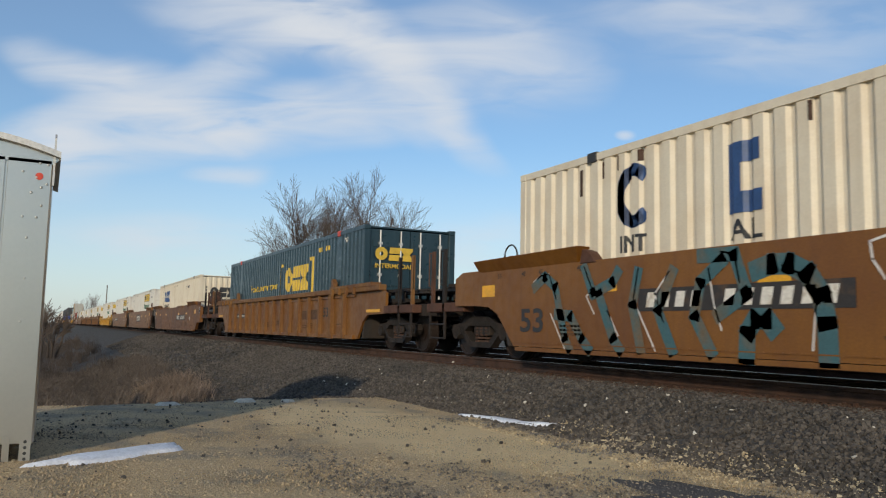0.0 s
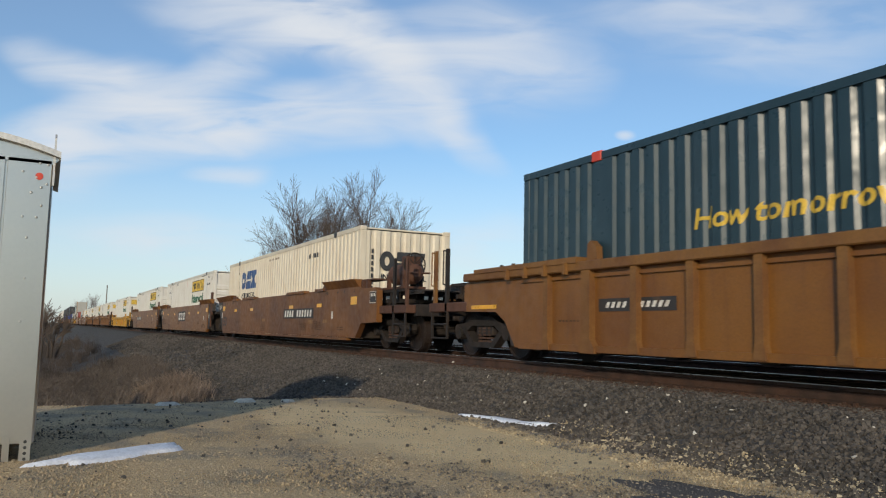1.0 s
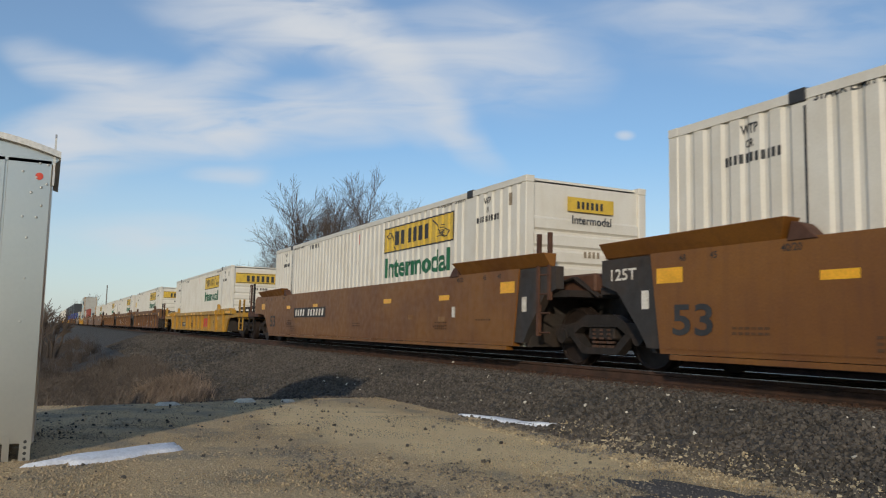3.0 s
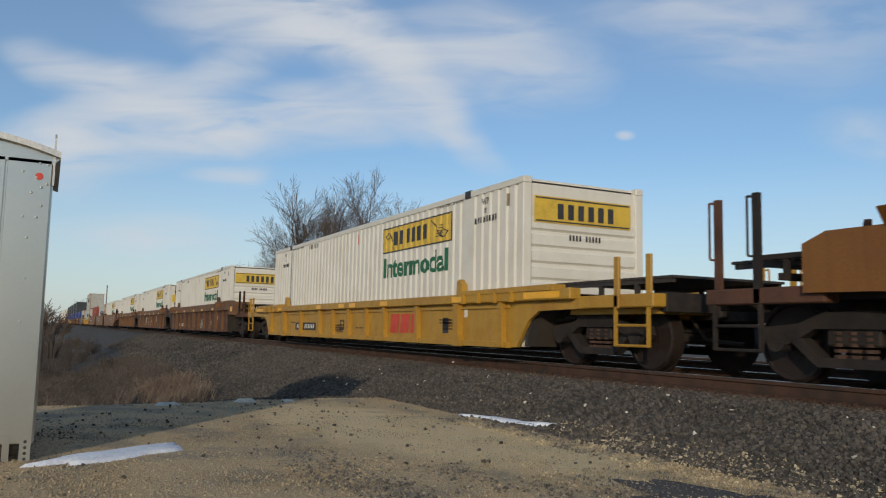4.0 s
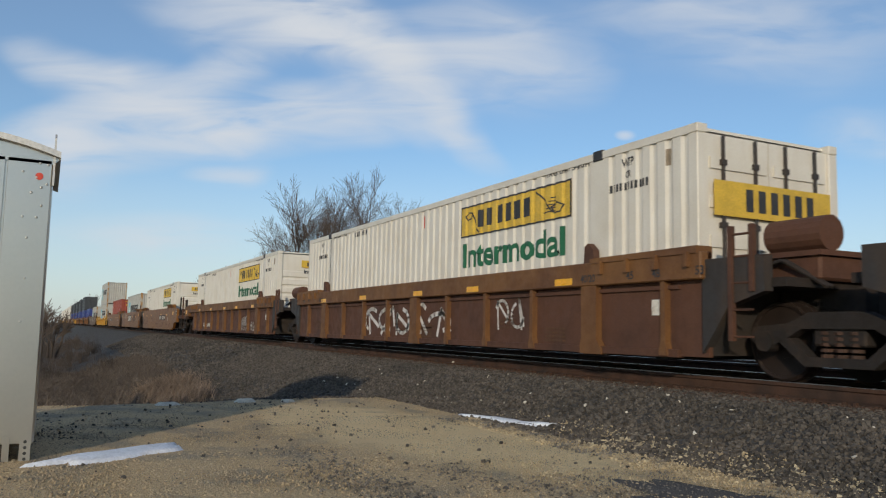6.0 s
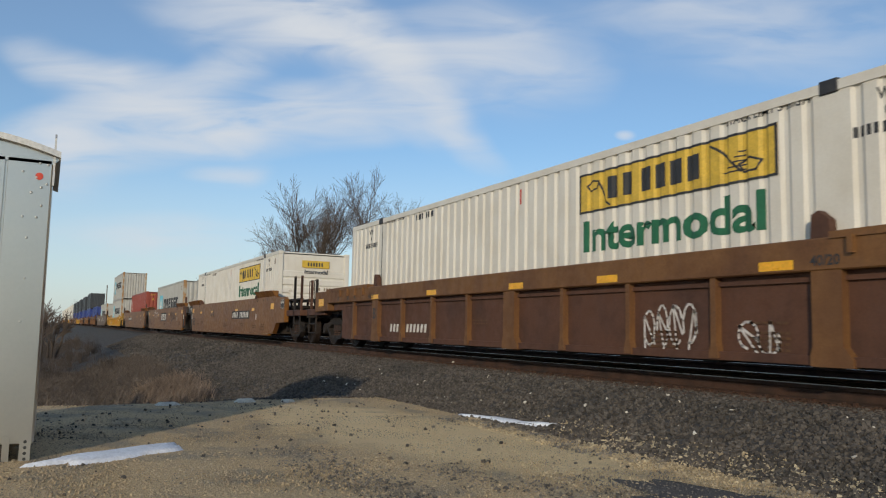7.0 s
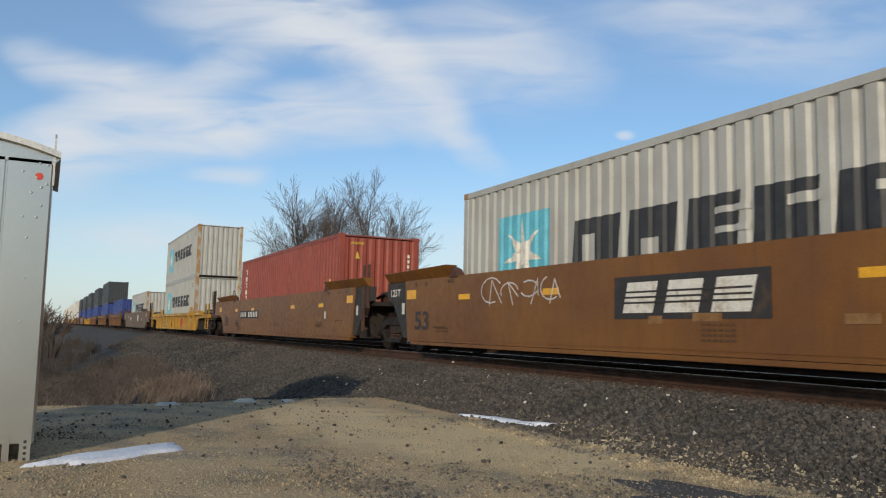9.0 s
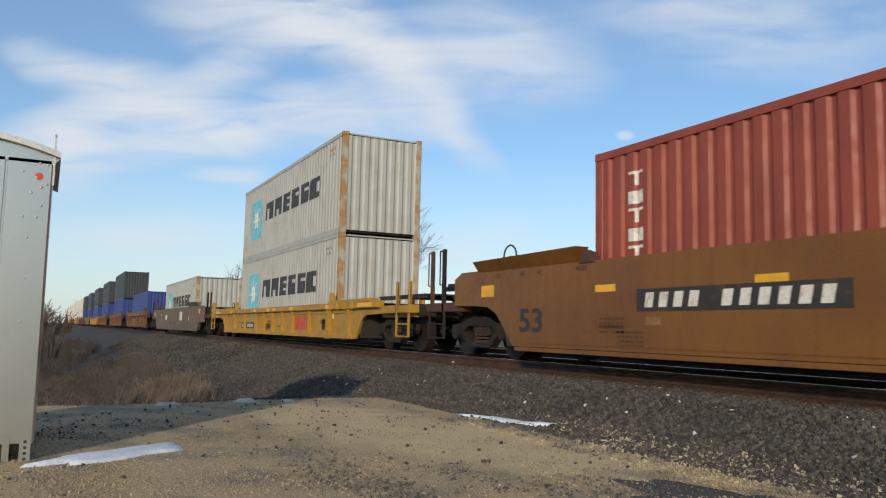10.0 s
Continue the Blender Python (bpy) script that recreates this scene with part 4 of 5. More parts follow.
    return [("number_panel", plates([(0, w, 0, h)]), x, z, "panelblack"), ("number_bar", block_letters(11, 0.15, 0.05, w - 0.25, h - 0.1, 0.04, skip=(4,)), x, z, "lwhite")]


def emblem_panel(x=-1.18, w=2.6, z=0.7, h=0.56):
    a = [("emblem_panel", plates([(0, w, 0, h)]), x, z, "panelblack")]
    bars = [(0.18 + i * 0.78, 0.76 + i * 0.78, 0.08, h - 0.08, 0.1) for i in range(3)]
    a.append(("emblem_line", plates([(0.12, w - 0.25, 0.2 + 0.07 * k, 0.225 + 0.07 * k) for k in range(3)]), x, z - 0.0, "panelblack"))
    a.append(("emblem_bar", plates(bars), x, z, "lwhite"))
    return a


def fifty_three(x=-7.7, z=0.5, h=0.38, w=0.66):
    return [("lettering", lettering("53", h, width=w), x, z, "ink")]


def small_marks(seed, style="smooth"):
    rng = random.Random(seed)
    out = []
    for k in range(7):
        rows = rng.randint(1, 4)
        bm = bmesh.new()
        for q in range(rows):
            for i in range(6):
                x, z = i * 0.09, -q * 0.06
                bm.faces.new([bm.verts.new(p) for p in ((x, 0, z), (x + 0.07, 0, z), (x + 0.07, 0, z + 0.03), (x, 0, z + 0.03))])
        out.append(("stencil_bar", bm, rng.choice((-6.6, -5.4, -1.2, 0.4, 3.6, 5.2, 6.8)) + rng.uniform(-0.3, 0.3), rng.uniform(0.5, 0.7), "stencil"))
    for k in range(3 if style == "smooth" else 0):
        out.append(("paint_patch", plates([(0, rng.uniform(0.25, 0.5), 0, 0.1)]), rng.uniform(-7.0, 7.0), rng.uniform(0.58, 0.72), "ochre_fade"))
    out.append(("placard", plates([(0, 0.14, 0, 0.2)]), rng.uniform(5.5, 7.4), 0.75, "lwhite"))
    return out


# ---- ground ----
def smooth_step(a, b, x):
    t = min(1.0, max(0.0, (x - a) / (b - a)))
    return t * t * (3 - 2 * t)


def pad_z(x, y):
    """The gravel pad, which falls to a ditch at its far end."""
    edge = -11.6 - 0.12 * (y + 8.4) + 0.25 * noise.noise(Vector((y * 0.9, 3.3, 0)))
    return -0.6 - 1.3 * smooth_step(edge, edge - 3.2, x)


def bank_z(x, y):
    """The ballast shoulder on the near side."""
    if y > -1.95:
        return -0.198
    return -0.13 - (-1.75 - y) * (0.34 + 0.03 * noise.noise(Vector((x * 0.6, y * 0.6, 9))))


def ground_z(x, y):
    return max(pad_z(x, y), bank_z(x, y)) if y < 0 else -0.198


def grid(name, xs, ys, zf, mat, label, category, kind="structure"):
    v = [(x, y, zf(x, y)) for y in ys for x in xs]
    n = len(xs)
    f = [(j * n + i, j * n + i + 1, (j + 1) * n + i + 1, (j + 1) * n + i) for j in range(len(ys) - 1) for i in range(n - 1)]
    ob = soup(name, v, f, mat, smooth=True)
    return tagged(ob, label, category, "", kind)


def steps(*runs):
    out = []
    for a, b, n in runs:
        out += list(np.linspace(a, b, n, endpoint=False))
    return out + [runs[-1][1]]


grid("ground", steps((-3000, -60, 30), (-60, -16, 44), (-16, -2, 110), (-2, 30, 20), (30, 1500, 12)), steps((-1500, -14, 14), (-14, -2.4, 100), (-2.4, -1.0, 6), (-1.0, 12, 4), (12, 3000, 20)),
     lambda x, y: (pad_z(x, y) if y < -1.5 else -0.75) + 0.012 * noise.noise(Vector((x * 1.3, y * 1.3, 0))) - (0.45 if x < -14 and y < -1 else 0) * smooth_step(-14, -40, x), "gravel", "tan crushed-limestone gravel pad with grey worn patches", "ground")
grid("ballast_bed", steps((-900, -60, 60), (-60, -30, 60), (-30, -2, 190), (-2, 40, 20)), steps((-8.6, -1.7, 70), (-1.7, 6.3, 14), (6.3, 8.2, 3)),
     lambda x, y: (bank_z(x, y) if y < 6.3 else -0.198 - (y - 6.3) * 0.4) + 0.012 * noise.noise(Vector((x * 2.5, y * 2.5, 4))), "ballast", "dark grey crushed-stone railway ballast bank", "ballast")
grid("field", steps((-2900, -60, 10), (-60, -15.2, 20)), steps((-900, -14, 8), (-14, -5.4, 12)), lambda x, y: -1.78 - 0.1 * smooth_step(-14, -40, x) + 0.08 * noise.noise(Vector((x * 0.4, y * 0.4, 7))), "field", "brown winter ditch and field", "field")
grid("far_field", steps((-2900, 1400, 12)), steps((8.0, 2900, 12)), lambda x, y: -0.7, "field", "flat brown winter farmland", "field")


def stones(name, n, region, size, mat, label, category, zf, seed, power=1.0):
    """Loose broken stones on the ground, each a warped block."""
    rng = np.random.default_rng(seed)
    x0, x1, y0, y1 = region
    cube = np.array([(a, b, c) for a in (-1, 1) for b in (-1, 1) for c in (-1, 1)], float)
    quads = np.array([(0, 1, 3, 2), (4, 6, 7, 5), (0, 4, 5, 1), (2, 3, 7, 6), (0, 2, 6, 4), (1, 5, 7, 3)])
    x = x1 - (x1 - x0) * rng.random(n) ** power
    y = y0 + (y1 - y0) * rng.random(n)
    if mat in ("pebble",):
        away = ((x + 7.9) / 3.6) ** 2 + ((y + 4.6) / 1.1) ** 2
        keep = (away > 1.0) | (rng.random(n) < 0.3)
        x, y = x[keep], y[keep]
        n = len(x)
    s = size[0] + (size[1] - size[0]) * rng.random(n) ** 2.2
    ang = rng.random((n, 3)) * 6.28
    P = cube[None] * (0.55 + 0.45 * rng.random((n, 8, 3)))
    P = P * (0.6 + 0.4 * rng.random((n, 1, 3))) * s[:, None, None] / 2
    c, d = np.cos(ang), np.sin(ang)
    for k, (i, j) in enumerate(((0, 1), (1, 2), (0, 2))):
        a, b = P[..., i].copy(), P[..., j].copy()
        P[..., i], P[..., j] = a * c[:, k, None] - b * d[:, k, None], a * d[:, k, None] + b * c[:, k, None]
    z = np.array([zf(float(a), float(b)) for a, b in zip(x, y)]) + s * 0.12
    P += np.stack([x, y, z], -1)[:, None, :]
    F = (quads[None] + 8 * np.arange(n)[:, None, None]).reshape(-1, 4)
    ob = soup(name, P.reshape(-1, 3).tolist(), F.tolist(), mat)
    return tagged(ob, label, category, "", "stuff")


stones("ballast_stones", 46000, (-26, -2.6, -3.45, -1.15), (0.025, 0.062), "stone", "loose dark grey broken ballast stones", "ballast", ground_z, 3, 1.25)
stones("ballast_stones", 15000, (-27, -12, -6.2, -3.4), (0.03, 0.07), "stone", "loose dark grey broken ballast stones", "ballast", ground_z, 44)
stones("ballast_stones", 9000, (-60, -24, -4.6, -1.15), (0.06, 0.12), "stone", "loose dark grey broken ballast stones", "ballast", ground_z, 4)
stones("gravel_pebbles", 26000, (-12.4, -2.8, -9.2, -3.0), (0.005, 0.019), "pebble", "loose limestone pebbles on the pad", "gravel", ground_z, 5, 0.8)
stones("gravel_pebbles", 12000, (-7.2, -3.2, -9.0, -4.4), (0.006, 0.022), "pebble", "loose limestone pebbles on the pad", "gravel", ground_z, 15)
for k, (x, y, sx, sy, n) in enumerate(((-5.75, -6.3, 0.85, 0.4, 420), (-5.05, -6.15, 0.5, 0.3, 340), (-6.6, -6.3, 0.6, 0.35, 260), (-4.6, -4.95, 0.6, 0.4, 420), (-5.35, -5.5, 0.6, 0.3, 220), (-9.0, -8.2, 1.0, 0.25, 130))):
    for q in (1.0, 0.6):
        stones("dark_gravel", int(n * q), (x - sx * q, x + sx * q, y - sy * q, y + sy * q), (0.006, 0.03), "dark_mix", "scattered dark broken stones on the pad", "gravel", ground_z, 60 + k + int(10 * q))
stones("asphalt_grit", 5200, (-5.3, -2.9, -5.0, -3.1), (0.005, 0.02), "gravel_mix", "mixed grit strewn over the worn asphalt", "gravel", lambda x, y: ground_z(x, y) + 0.012, 77)
stones("pale_flakes", 1500, (-6.8, -3.2, -3.45, -2.95), (0.012, 0.045), "white_flake", "pale tan limestone flakes along the ballast foot", "gravel", ground_z, 78)
stones("grit", 26000, (-9.5, -3.0, -8.6, -3.2), (0.004, 0.012), "gravel_mix", "fine mixed grit on the pad", "gravel", ground_z, 31, 0.7)
stones("stained_ballast", 9000, (-30, -2.6, -1.62, -0.86), (0.025, 0.055), "stained", "rust-stained ballast stones beside the rail", "ballast", ground_z, 33, 1.2)
stones("dark_pebbles", 800, (-12, -2.8, -9.2, -3.0), (0.006, 0.05), "stone", "dark stray ballast stones on the pad", "gravel", ground_z, 6, 0.7)
stones("toe_gravel", 6500, (-9.0, -2.9, -3.9, -2.85), (0.008, 0.035), "gravel_mix", "mixed tan and grey gravel at the foot of the ballast", "gravel", ground_z, 21, 0.9)
stones("pale_stones", 85, (-16, -3, -3.4, -1.3), (0.02, 0.065), "white_stone", "pale limestone lumps among the ballast", "gravel", ground_z, 8)


def patch(name, cx, cy, rx, ry, turn, lift, mat, label, category, seed, wob=0.25):
    """A thin uneven layer that lies on the ground."""
    bm = bmesh.new()
    rings, seg = 7, 44
    co, si = math.cos(radians(turn)), math.sin(radians(turn))
    prev = None
    for k in range(rings + 1):
        f = k / rings
        ring = []
        for i in range(seg):
            a = 2 * math.pi * i / seg
            w = 1 + wob * noise.noise(Vector((math.cos(a) * 1.7 + seed, math.sin(a) * 1.7, 0))) * 2 + wob * 0.5 * noise.noise(Vector((math.cos(a) * 6 + seed, math.sin(a) * 6, 0)))
            u, v = rx * f * w * math.cos(a), ry * f * w * math.sin(a)
            x, y = cx + u * co - v * si, cy + u * si + v * co
            ring.append(bm.verts.new((x, y, ground_z(x, y) + lift * (1 - f ** 3) + 0.014 - (0.06 if k == rings else 0) + 0.006 * noise.noise(Vector((x * 5, y * 5, seed))))))
        if prev:
            for i in range(seg):
                j = (i + 1) % seg
                bm.faces.new((prev[i], prev[j], ring[j], ring[i]))
        prev = ring
    bmesh.ops.remove_doubles(bm, verts=bm.verts, dist=1e-5)
    ob = single(name, bm, mat, label, category, "stuff")
    ob.data.polygons.foreach_set("use_smooth", [True] * len(ob.data.polygons))
    return ob


patch("snow_patch", -7.24, -7.76, 0.22, 0.72, 30, 0.03, "snow", "thin patch of old white snow on gravel", "snow", 1.3)
patch("snow_patch", -8.35, -3.25, 0.66, 0.13, 10, 0.03, "snow", "narrow strip of old snow at the ballast foot", "snow", 5.1, 0.4)
patch("asphalt_patch", -3.6, -4.15, 1.05, 0.5, 14, 0.002, "asphalt", "worn dark asphalt at the edge of the gravel", "asphalt", 2.2, 0.38)


# Unseen road right of the pad, dark for the cabin wall to reflect.
grid("road", steps((-3.2, 5.0, 10)), steps((-80, -10, 20), (-10, -2.9, 16)), lambda x, y: -0.578 + 0.006 * noise.noise(Vector((x, y, 2))), "asphalt", "old asphalt road, out of view beside the gravel pad", "road")


# Unseen ground added past the road, also darkening the cabin's reflection.
grid("field", steps((5.0, 60, 10), (60, 1400, 8)), steps((-900, -20, 10), (-20, -2.9, 8)), lambda x, y: -0.57 + 0.02 * noise.noise(Vector((x, y, 5))), "field", "brown winter ground added out of view beyond the road", "field")


def slab(x, y, sx, sy, h, seed):
    bm = bmesh.new()
    rng = random.Random(seed)
    n = 9
    lo, hi = [], []
    for i in range(n):
        a = 6.283 * i / n
        w = rng.uniform(0.75, 1.1)
        lo.append(bm.verts.new((x + sx * w * math.cos(a), y + sy * w * math.sin(a), ground_z(x, y) - 0.02)))
        hi.append(bm.verts.new((x + sx * w * 0.6 * math.cos(a), y + sy * w * 0.6 * math.sin(a), ground_z(x, y) + h * rng.uniform(0.7, 1.1))))
    for i in range(n):
        j = (i + 1) % n
        bm.faces.new((lo[i], lo[j], hi[j], hi[i]))
    bm.faces.new(hi)
    single("rock", bm, "white_stone", "pale flat limestone slab on the gravel edge", "rock")


slab(-11.7, -5.7, 0.16, 0.2, 0.05, 1)
slab(-11.6, -5.1, 0.1, 0.13, 0.04, 2)
slab(-11.5, -6.8, 0.14, 0.22, 0.04, 3)
slab(-14.61, -0.76, 0.09, 0.07, 0.07, 4)


# ---- railway track ----
def track(yc, label, ties):
    r = root("railway_track", label, "railway track", "", "structure")
    for s in (-1, 1):
        bm = bmesh.new()
        pts = [(-0.076, -0.186), (0.076, -0.186), (0.076, -0.17), (0.012, -0.15), (0.012, -0.06), (0.037, -0.045), (0.037, -0.006), (-0.037, -0.006), (-0.037, -0.045), (-0.012, -0.06), (-0.012, -0.15), (-0.076, -0.17)]
        a = [bm.verts.new((-900, yc + s * 0.755 + p, z)) for p, z in pts]
        b = [bm.verts.new((60, yc + s * 0.755 + p, z)) for p, z in pts]
        for i in range(len(pts)):
            j = (i + 1) % len(pts)
            bm.faces.new((a[i], a[j], b[j], b[i]))
        rail = part("rail", bm, "rail", r)
        bm = bmesh.new()
        box(bm, -900, 60, yc + s * 0.755 - 0.03, yc + s * 0.755 + 0.03, -0.0065, 0.0)
        part("rail_head", bm, "railtop", rail, "polished running surface")
    me = plate = spike = None
    rng = random.Random(int(yc * 10) + 3)
    for k in range(ties):
        x = -2.0 - k * 0.5
        if me is None:
            bm = bmesh.new()
            box(bm, -0.115, 0.115, -1.3, 1.3, -0.34, -0.198)
            o = part("tie", bm, "tie", r, bevel=0.008)
            me = o.data
        else:
            o = part("tie", me, "tie", r)
        o.location = (x, yc + rng.uniform(-0.03, 0.03), rng.uniform(-0.006, 0.004))
        o.rotation_euler.z = rng.uniform(-0.012, 0.012)
        if yc == 0 and k < 44:
            if plate is None:
                bm = bmesh.new()
                box(bm, -0.1, 0.1, -0.19, 0.19, -0.198, -0.184)
                for dx in (-0.07, 0.07):
                    box(bm, dx - 0.014, dx + 0.014, -0.125, -0.075, -0.19, -0.155)
                p = part("tie_plate", bm, "rail", r)
                plate = p.data
            else:
                p = part("tie_plate", plate, "rail", r)
            p.location = (x, yc - 0.755, 0.0)
    return r


track(0.0, "rusty-sided railway track on timber ties", 90)
track(4.4, "second railway track behind the train", 60)


# ---- signal bungalow ----
def bungalow():
    r = root("signal_bungalow", "dull aluminium trackside equipment cabin with arched roof", "equipment cabin")
    x1, x0, y1, y0, z0, z1 = -7.2, -9.0, -8.4, -9.9, -0.47, 1.86
    bm = bmesh.new()
    box(bm, x0, x1, y0, y1, z0, z1)
    part("body", bm, "alu", r, bevel=0.012)
    for ya, yb in ((y1 - 0.335, y1 - 0.012), (y0 + 0.05, y1 - 0.35)):
        bm = bmesh.new()
        box(bm, x1 - 0.002, x1 + 0.012, ya, yb, z0 + 0.005, z1 - 0.03)
        part("wall_panel", bm, "alu", r, bevel=0.004)
    bm = bmesh.new()
    mid, hw = (y0 + y1) / 2, (y1 - y0) / 2 + 0.05
    top = [(mid + hw * k / 10, 1.9 + 0.14 * (1 - (k / 10) ** 2)) for k in range(-10, 11)]
    low = [(a, b - 0.05) for a, b in top]
    ring_a = [bm.verts.new((x1 + 0.07, a, b)) for a, b in top + low[::-1]]
    ring_b = [bm.verts.new((x0 - 0.07, a, b)) for a, b in top + low[::-1]]
    n = len(ring_a)
    for i in range(n):
        j = (i + 1) % n
        bm.faces.new((ring_a[i], ring_a[j], ring_b[j], ring_b[i]))
    for i in range(20):
        for ring in (ring_a, ring_b):
            bm.faces.new((ring[i], ring[i + 1], ring[n - 2 - i], ring[n - 1 - i]))
    part("roof", bm, "alu_roof", r)
    bm = bmesh.new()
    ga = [bm.verts.new((x1 + 0.012, a, b)) for a, b in low] + [bm.verts.new((x1 + 0.012, y1, z1 - 0.06)), bm.verts.new((x1 + 0.012, y0, z1 - 0.06))]
    bm.faces.new(ga)
    part("gable", bm, "alu", r)
    bm = bmesh.new()
    prism(bm, [(x1 - 0.02, 1.62), (x1 + 0.03, 1.62), (x1 + 0.03, 2.02), (x1 - 0.01, 2.06)], y1 - 0.004, y1 + 0.012)
    part("corner_flashing", bm, "alu_roof", r, "bent strip of corner flashing")
    rng = random.Random(5)
    rivet = None
    for y, z in [(-8.5, 1.8), (-8.44, 1.79), (-8.55, 1.55), (-8.48, 1.6), (-8.6, 1.35), (-8.5, 1.35), (-8.52, 1.68), (-8.44, 1.63), (-8.47, 1.45), (-8.62, 1.72), (-8.56, 1.18), (-8.55, 0.85), (-8.56, 0.5)]:
        if rivet is None:
            bm = bmesh.new()
            bmesh.ops.create_icosphere(bm, subdivisions=1, radius=0.012)
            o = part("bolt", bm, "alu_roof", r)
            rivet = o.data
        else:
            o = part("bolt", rivet, "alu_roof", r)
        o.location = (x1 + 0.013, y, z)
    bm = bmesh.new()
    tube(bm, (x1 + 0.01, -8.5, 1.69), (x1 + 0.02, -8.5, 1.69), 0.03, seg=14)
    part("sticker", bm, "redmark", r, "small round red sticker")
    bm = bmesh.new()
    box(bm, x1 - 0.004, x1 + 0.02, -8.62, -8.57, -0.6, -0.4)
    box(bm, x1 - 0.08, x1 + 0.02, -8.5, -8.42, -0.64, -0.46)
    part("leg", bm, "alu", r)
    bm = bmesh.new()
    box(bm, x1 - 0.1, x1, y0, -8.62, -0.64, -0.48)
    part("skid", bm, "dark_end", r)
    bm = bmesh.new()
    for k in range(4):
        tube(bm, (x1 + 0.018, -8.46, -0.45 - k * 0.045), (x1 + 0.024, -8.46, -0.45 - k * 0.045), 0.013, seg=8)
    part("bolt_hole", bm, "ink", r)
    return r


bungalow()


# ---- trees and weeds ----
def branch_mesh(height, seed, spread=0.5, trunk_r=0.16, levels=6, lean=0.0, multi=1):
    """Limbs and twigs of a bare tree: two lists, thick wood and thin twigs."""
    rng = random.Random(seed)
    thick, thin = ([], []), ([], [])

    def limb(p, q, r0, r1):
        r0, r1 = max(r0, 0.012), max(r1, 0.009)
        vs, fs = thick if r0 > 0.035 else thin
        seg = 6 if r0 > 0.035 else 3
        d = (q - p).normalized()
        s = d.orthogonal().normalized()
        t = d.cross(s)
        b = len(vs)
        for c, r in ((p, r0), (q, r1)):
            for i in range(seg):
                a = 6.2832 * i / seg
                vs.append(tuple(c + (s * math.cos(a) + t * math.sin(a)) * r))
        for i in range(seg):
            j = (i + 1) % seg
            fs.append((b + i, b + j, b + seg + j, b + seg + i))

    def grow(p, d, length, r, level):
        n = 3
        for k in range(n):
            d = (d + Vector((rng.uniform(-1, 1), rng.uniform(-1, 1), rng.uniform(-0.3, 0.6))) * (0.1 if level < 1 else 0.15)).normalized()
            q = p + d * length / n
            r2 = r * 0.86
            limb(p, q, r, r2)
            p, r = q, r2
            if level < levels and (k > 0 or level > 0):
                for _ in range(1 if rng.random() < (0.85 if level < 2 else 0.97) else 0):
                    a = rng.uniform(0, 6.283)
                    side = d.orthogonal().normalized()
                    side = (Matrix.Rotation(a, 3, d) @ side)
                    dd = (d + side * rng.uniform(0.4, 0.9) * (0.55 + spread + 0.08 * level) + Vector((0, 0, 0.25))).normalized()
                    grow(p, dd, length * rng.uniform(0.55, 0.78), r * rng.uniform(0.5, 0.7), level + 1)
        if level < levels:
            grow(p, d, length * 0.72, r * 0.8, level + 1)

    a = rng.uniform(0, 6.28)
    tilt = 0.0 if multi == 1 else 0.2
    d = Vector((math.cos(a) * tilt + lean, math.sin(a) * tilt, 1)).normalized()
    grow(Vector((math.cos(a) * 0.45 * (multi > 1), math.sin(a) * 0.45 * (multi > 1), -0.4)), d, height * 0.36, trunk_r * 1.25, 0)
    return thick, thin


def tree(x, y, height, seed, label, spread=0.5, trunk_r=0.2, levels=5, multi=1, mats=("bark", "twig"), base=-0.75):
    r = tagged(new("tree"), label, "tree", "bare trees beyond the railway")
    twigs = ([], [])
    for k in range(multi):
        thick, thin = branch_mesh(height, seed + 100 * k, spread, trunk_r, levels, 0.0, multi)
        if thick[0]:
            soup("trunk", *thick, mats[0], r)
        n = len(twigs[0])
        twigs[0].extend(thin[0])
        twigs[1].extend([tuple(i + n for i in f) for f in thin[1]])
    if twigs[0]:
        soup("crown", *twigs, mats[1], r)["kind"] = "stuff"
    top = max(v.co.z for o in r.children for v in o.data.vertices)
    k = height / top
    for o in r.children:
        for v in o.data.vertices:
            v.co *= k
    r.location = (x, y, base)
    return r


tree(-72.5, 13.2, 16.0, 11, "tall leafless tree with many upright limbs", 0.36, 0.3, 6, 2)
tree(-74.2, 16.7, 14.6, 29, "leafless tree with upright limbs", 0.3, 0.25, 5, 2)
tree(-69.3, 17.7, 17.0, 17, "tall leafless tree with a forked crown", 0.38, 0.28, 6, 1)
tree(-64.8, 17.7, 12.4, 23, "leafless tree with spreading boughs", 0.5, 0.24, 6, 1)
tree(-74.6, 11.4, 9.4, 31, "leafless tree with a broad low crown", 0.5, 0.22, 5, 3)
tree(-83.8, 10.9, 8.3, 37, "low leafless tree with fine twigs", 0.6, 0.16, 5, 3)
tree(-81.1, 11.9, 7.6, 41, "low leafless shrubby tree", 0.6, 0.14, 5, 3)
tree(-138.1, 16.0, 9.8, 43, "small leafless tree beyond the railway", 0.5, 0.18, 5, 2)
tree(-283.0, 4.5, 11.5, 47, "distant leafless tree in haze-tinted grey", 0.5, 0.22, 4, 3, ("far_twig", "far_twig"))
tree(-295.5, 1.9, 9.5, 53, "distant leafless tree in haze-tinted grey", 0.6, 0.22, 4, 3, ("far_twig", "far_twig"))
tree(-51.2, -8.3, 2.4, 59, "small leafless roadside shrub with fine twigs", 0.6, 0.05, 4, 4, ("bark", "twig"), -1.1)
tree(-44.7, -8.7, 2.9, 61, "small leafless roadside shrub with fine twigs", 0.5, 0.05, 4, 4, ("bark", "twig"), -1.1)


def far_woods():
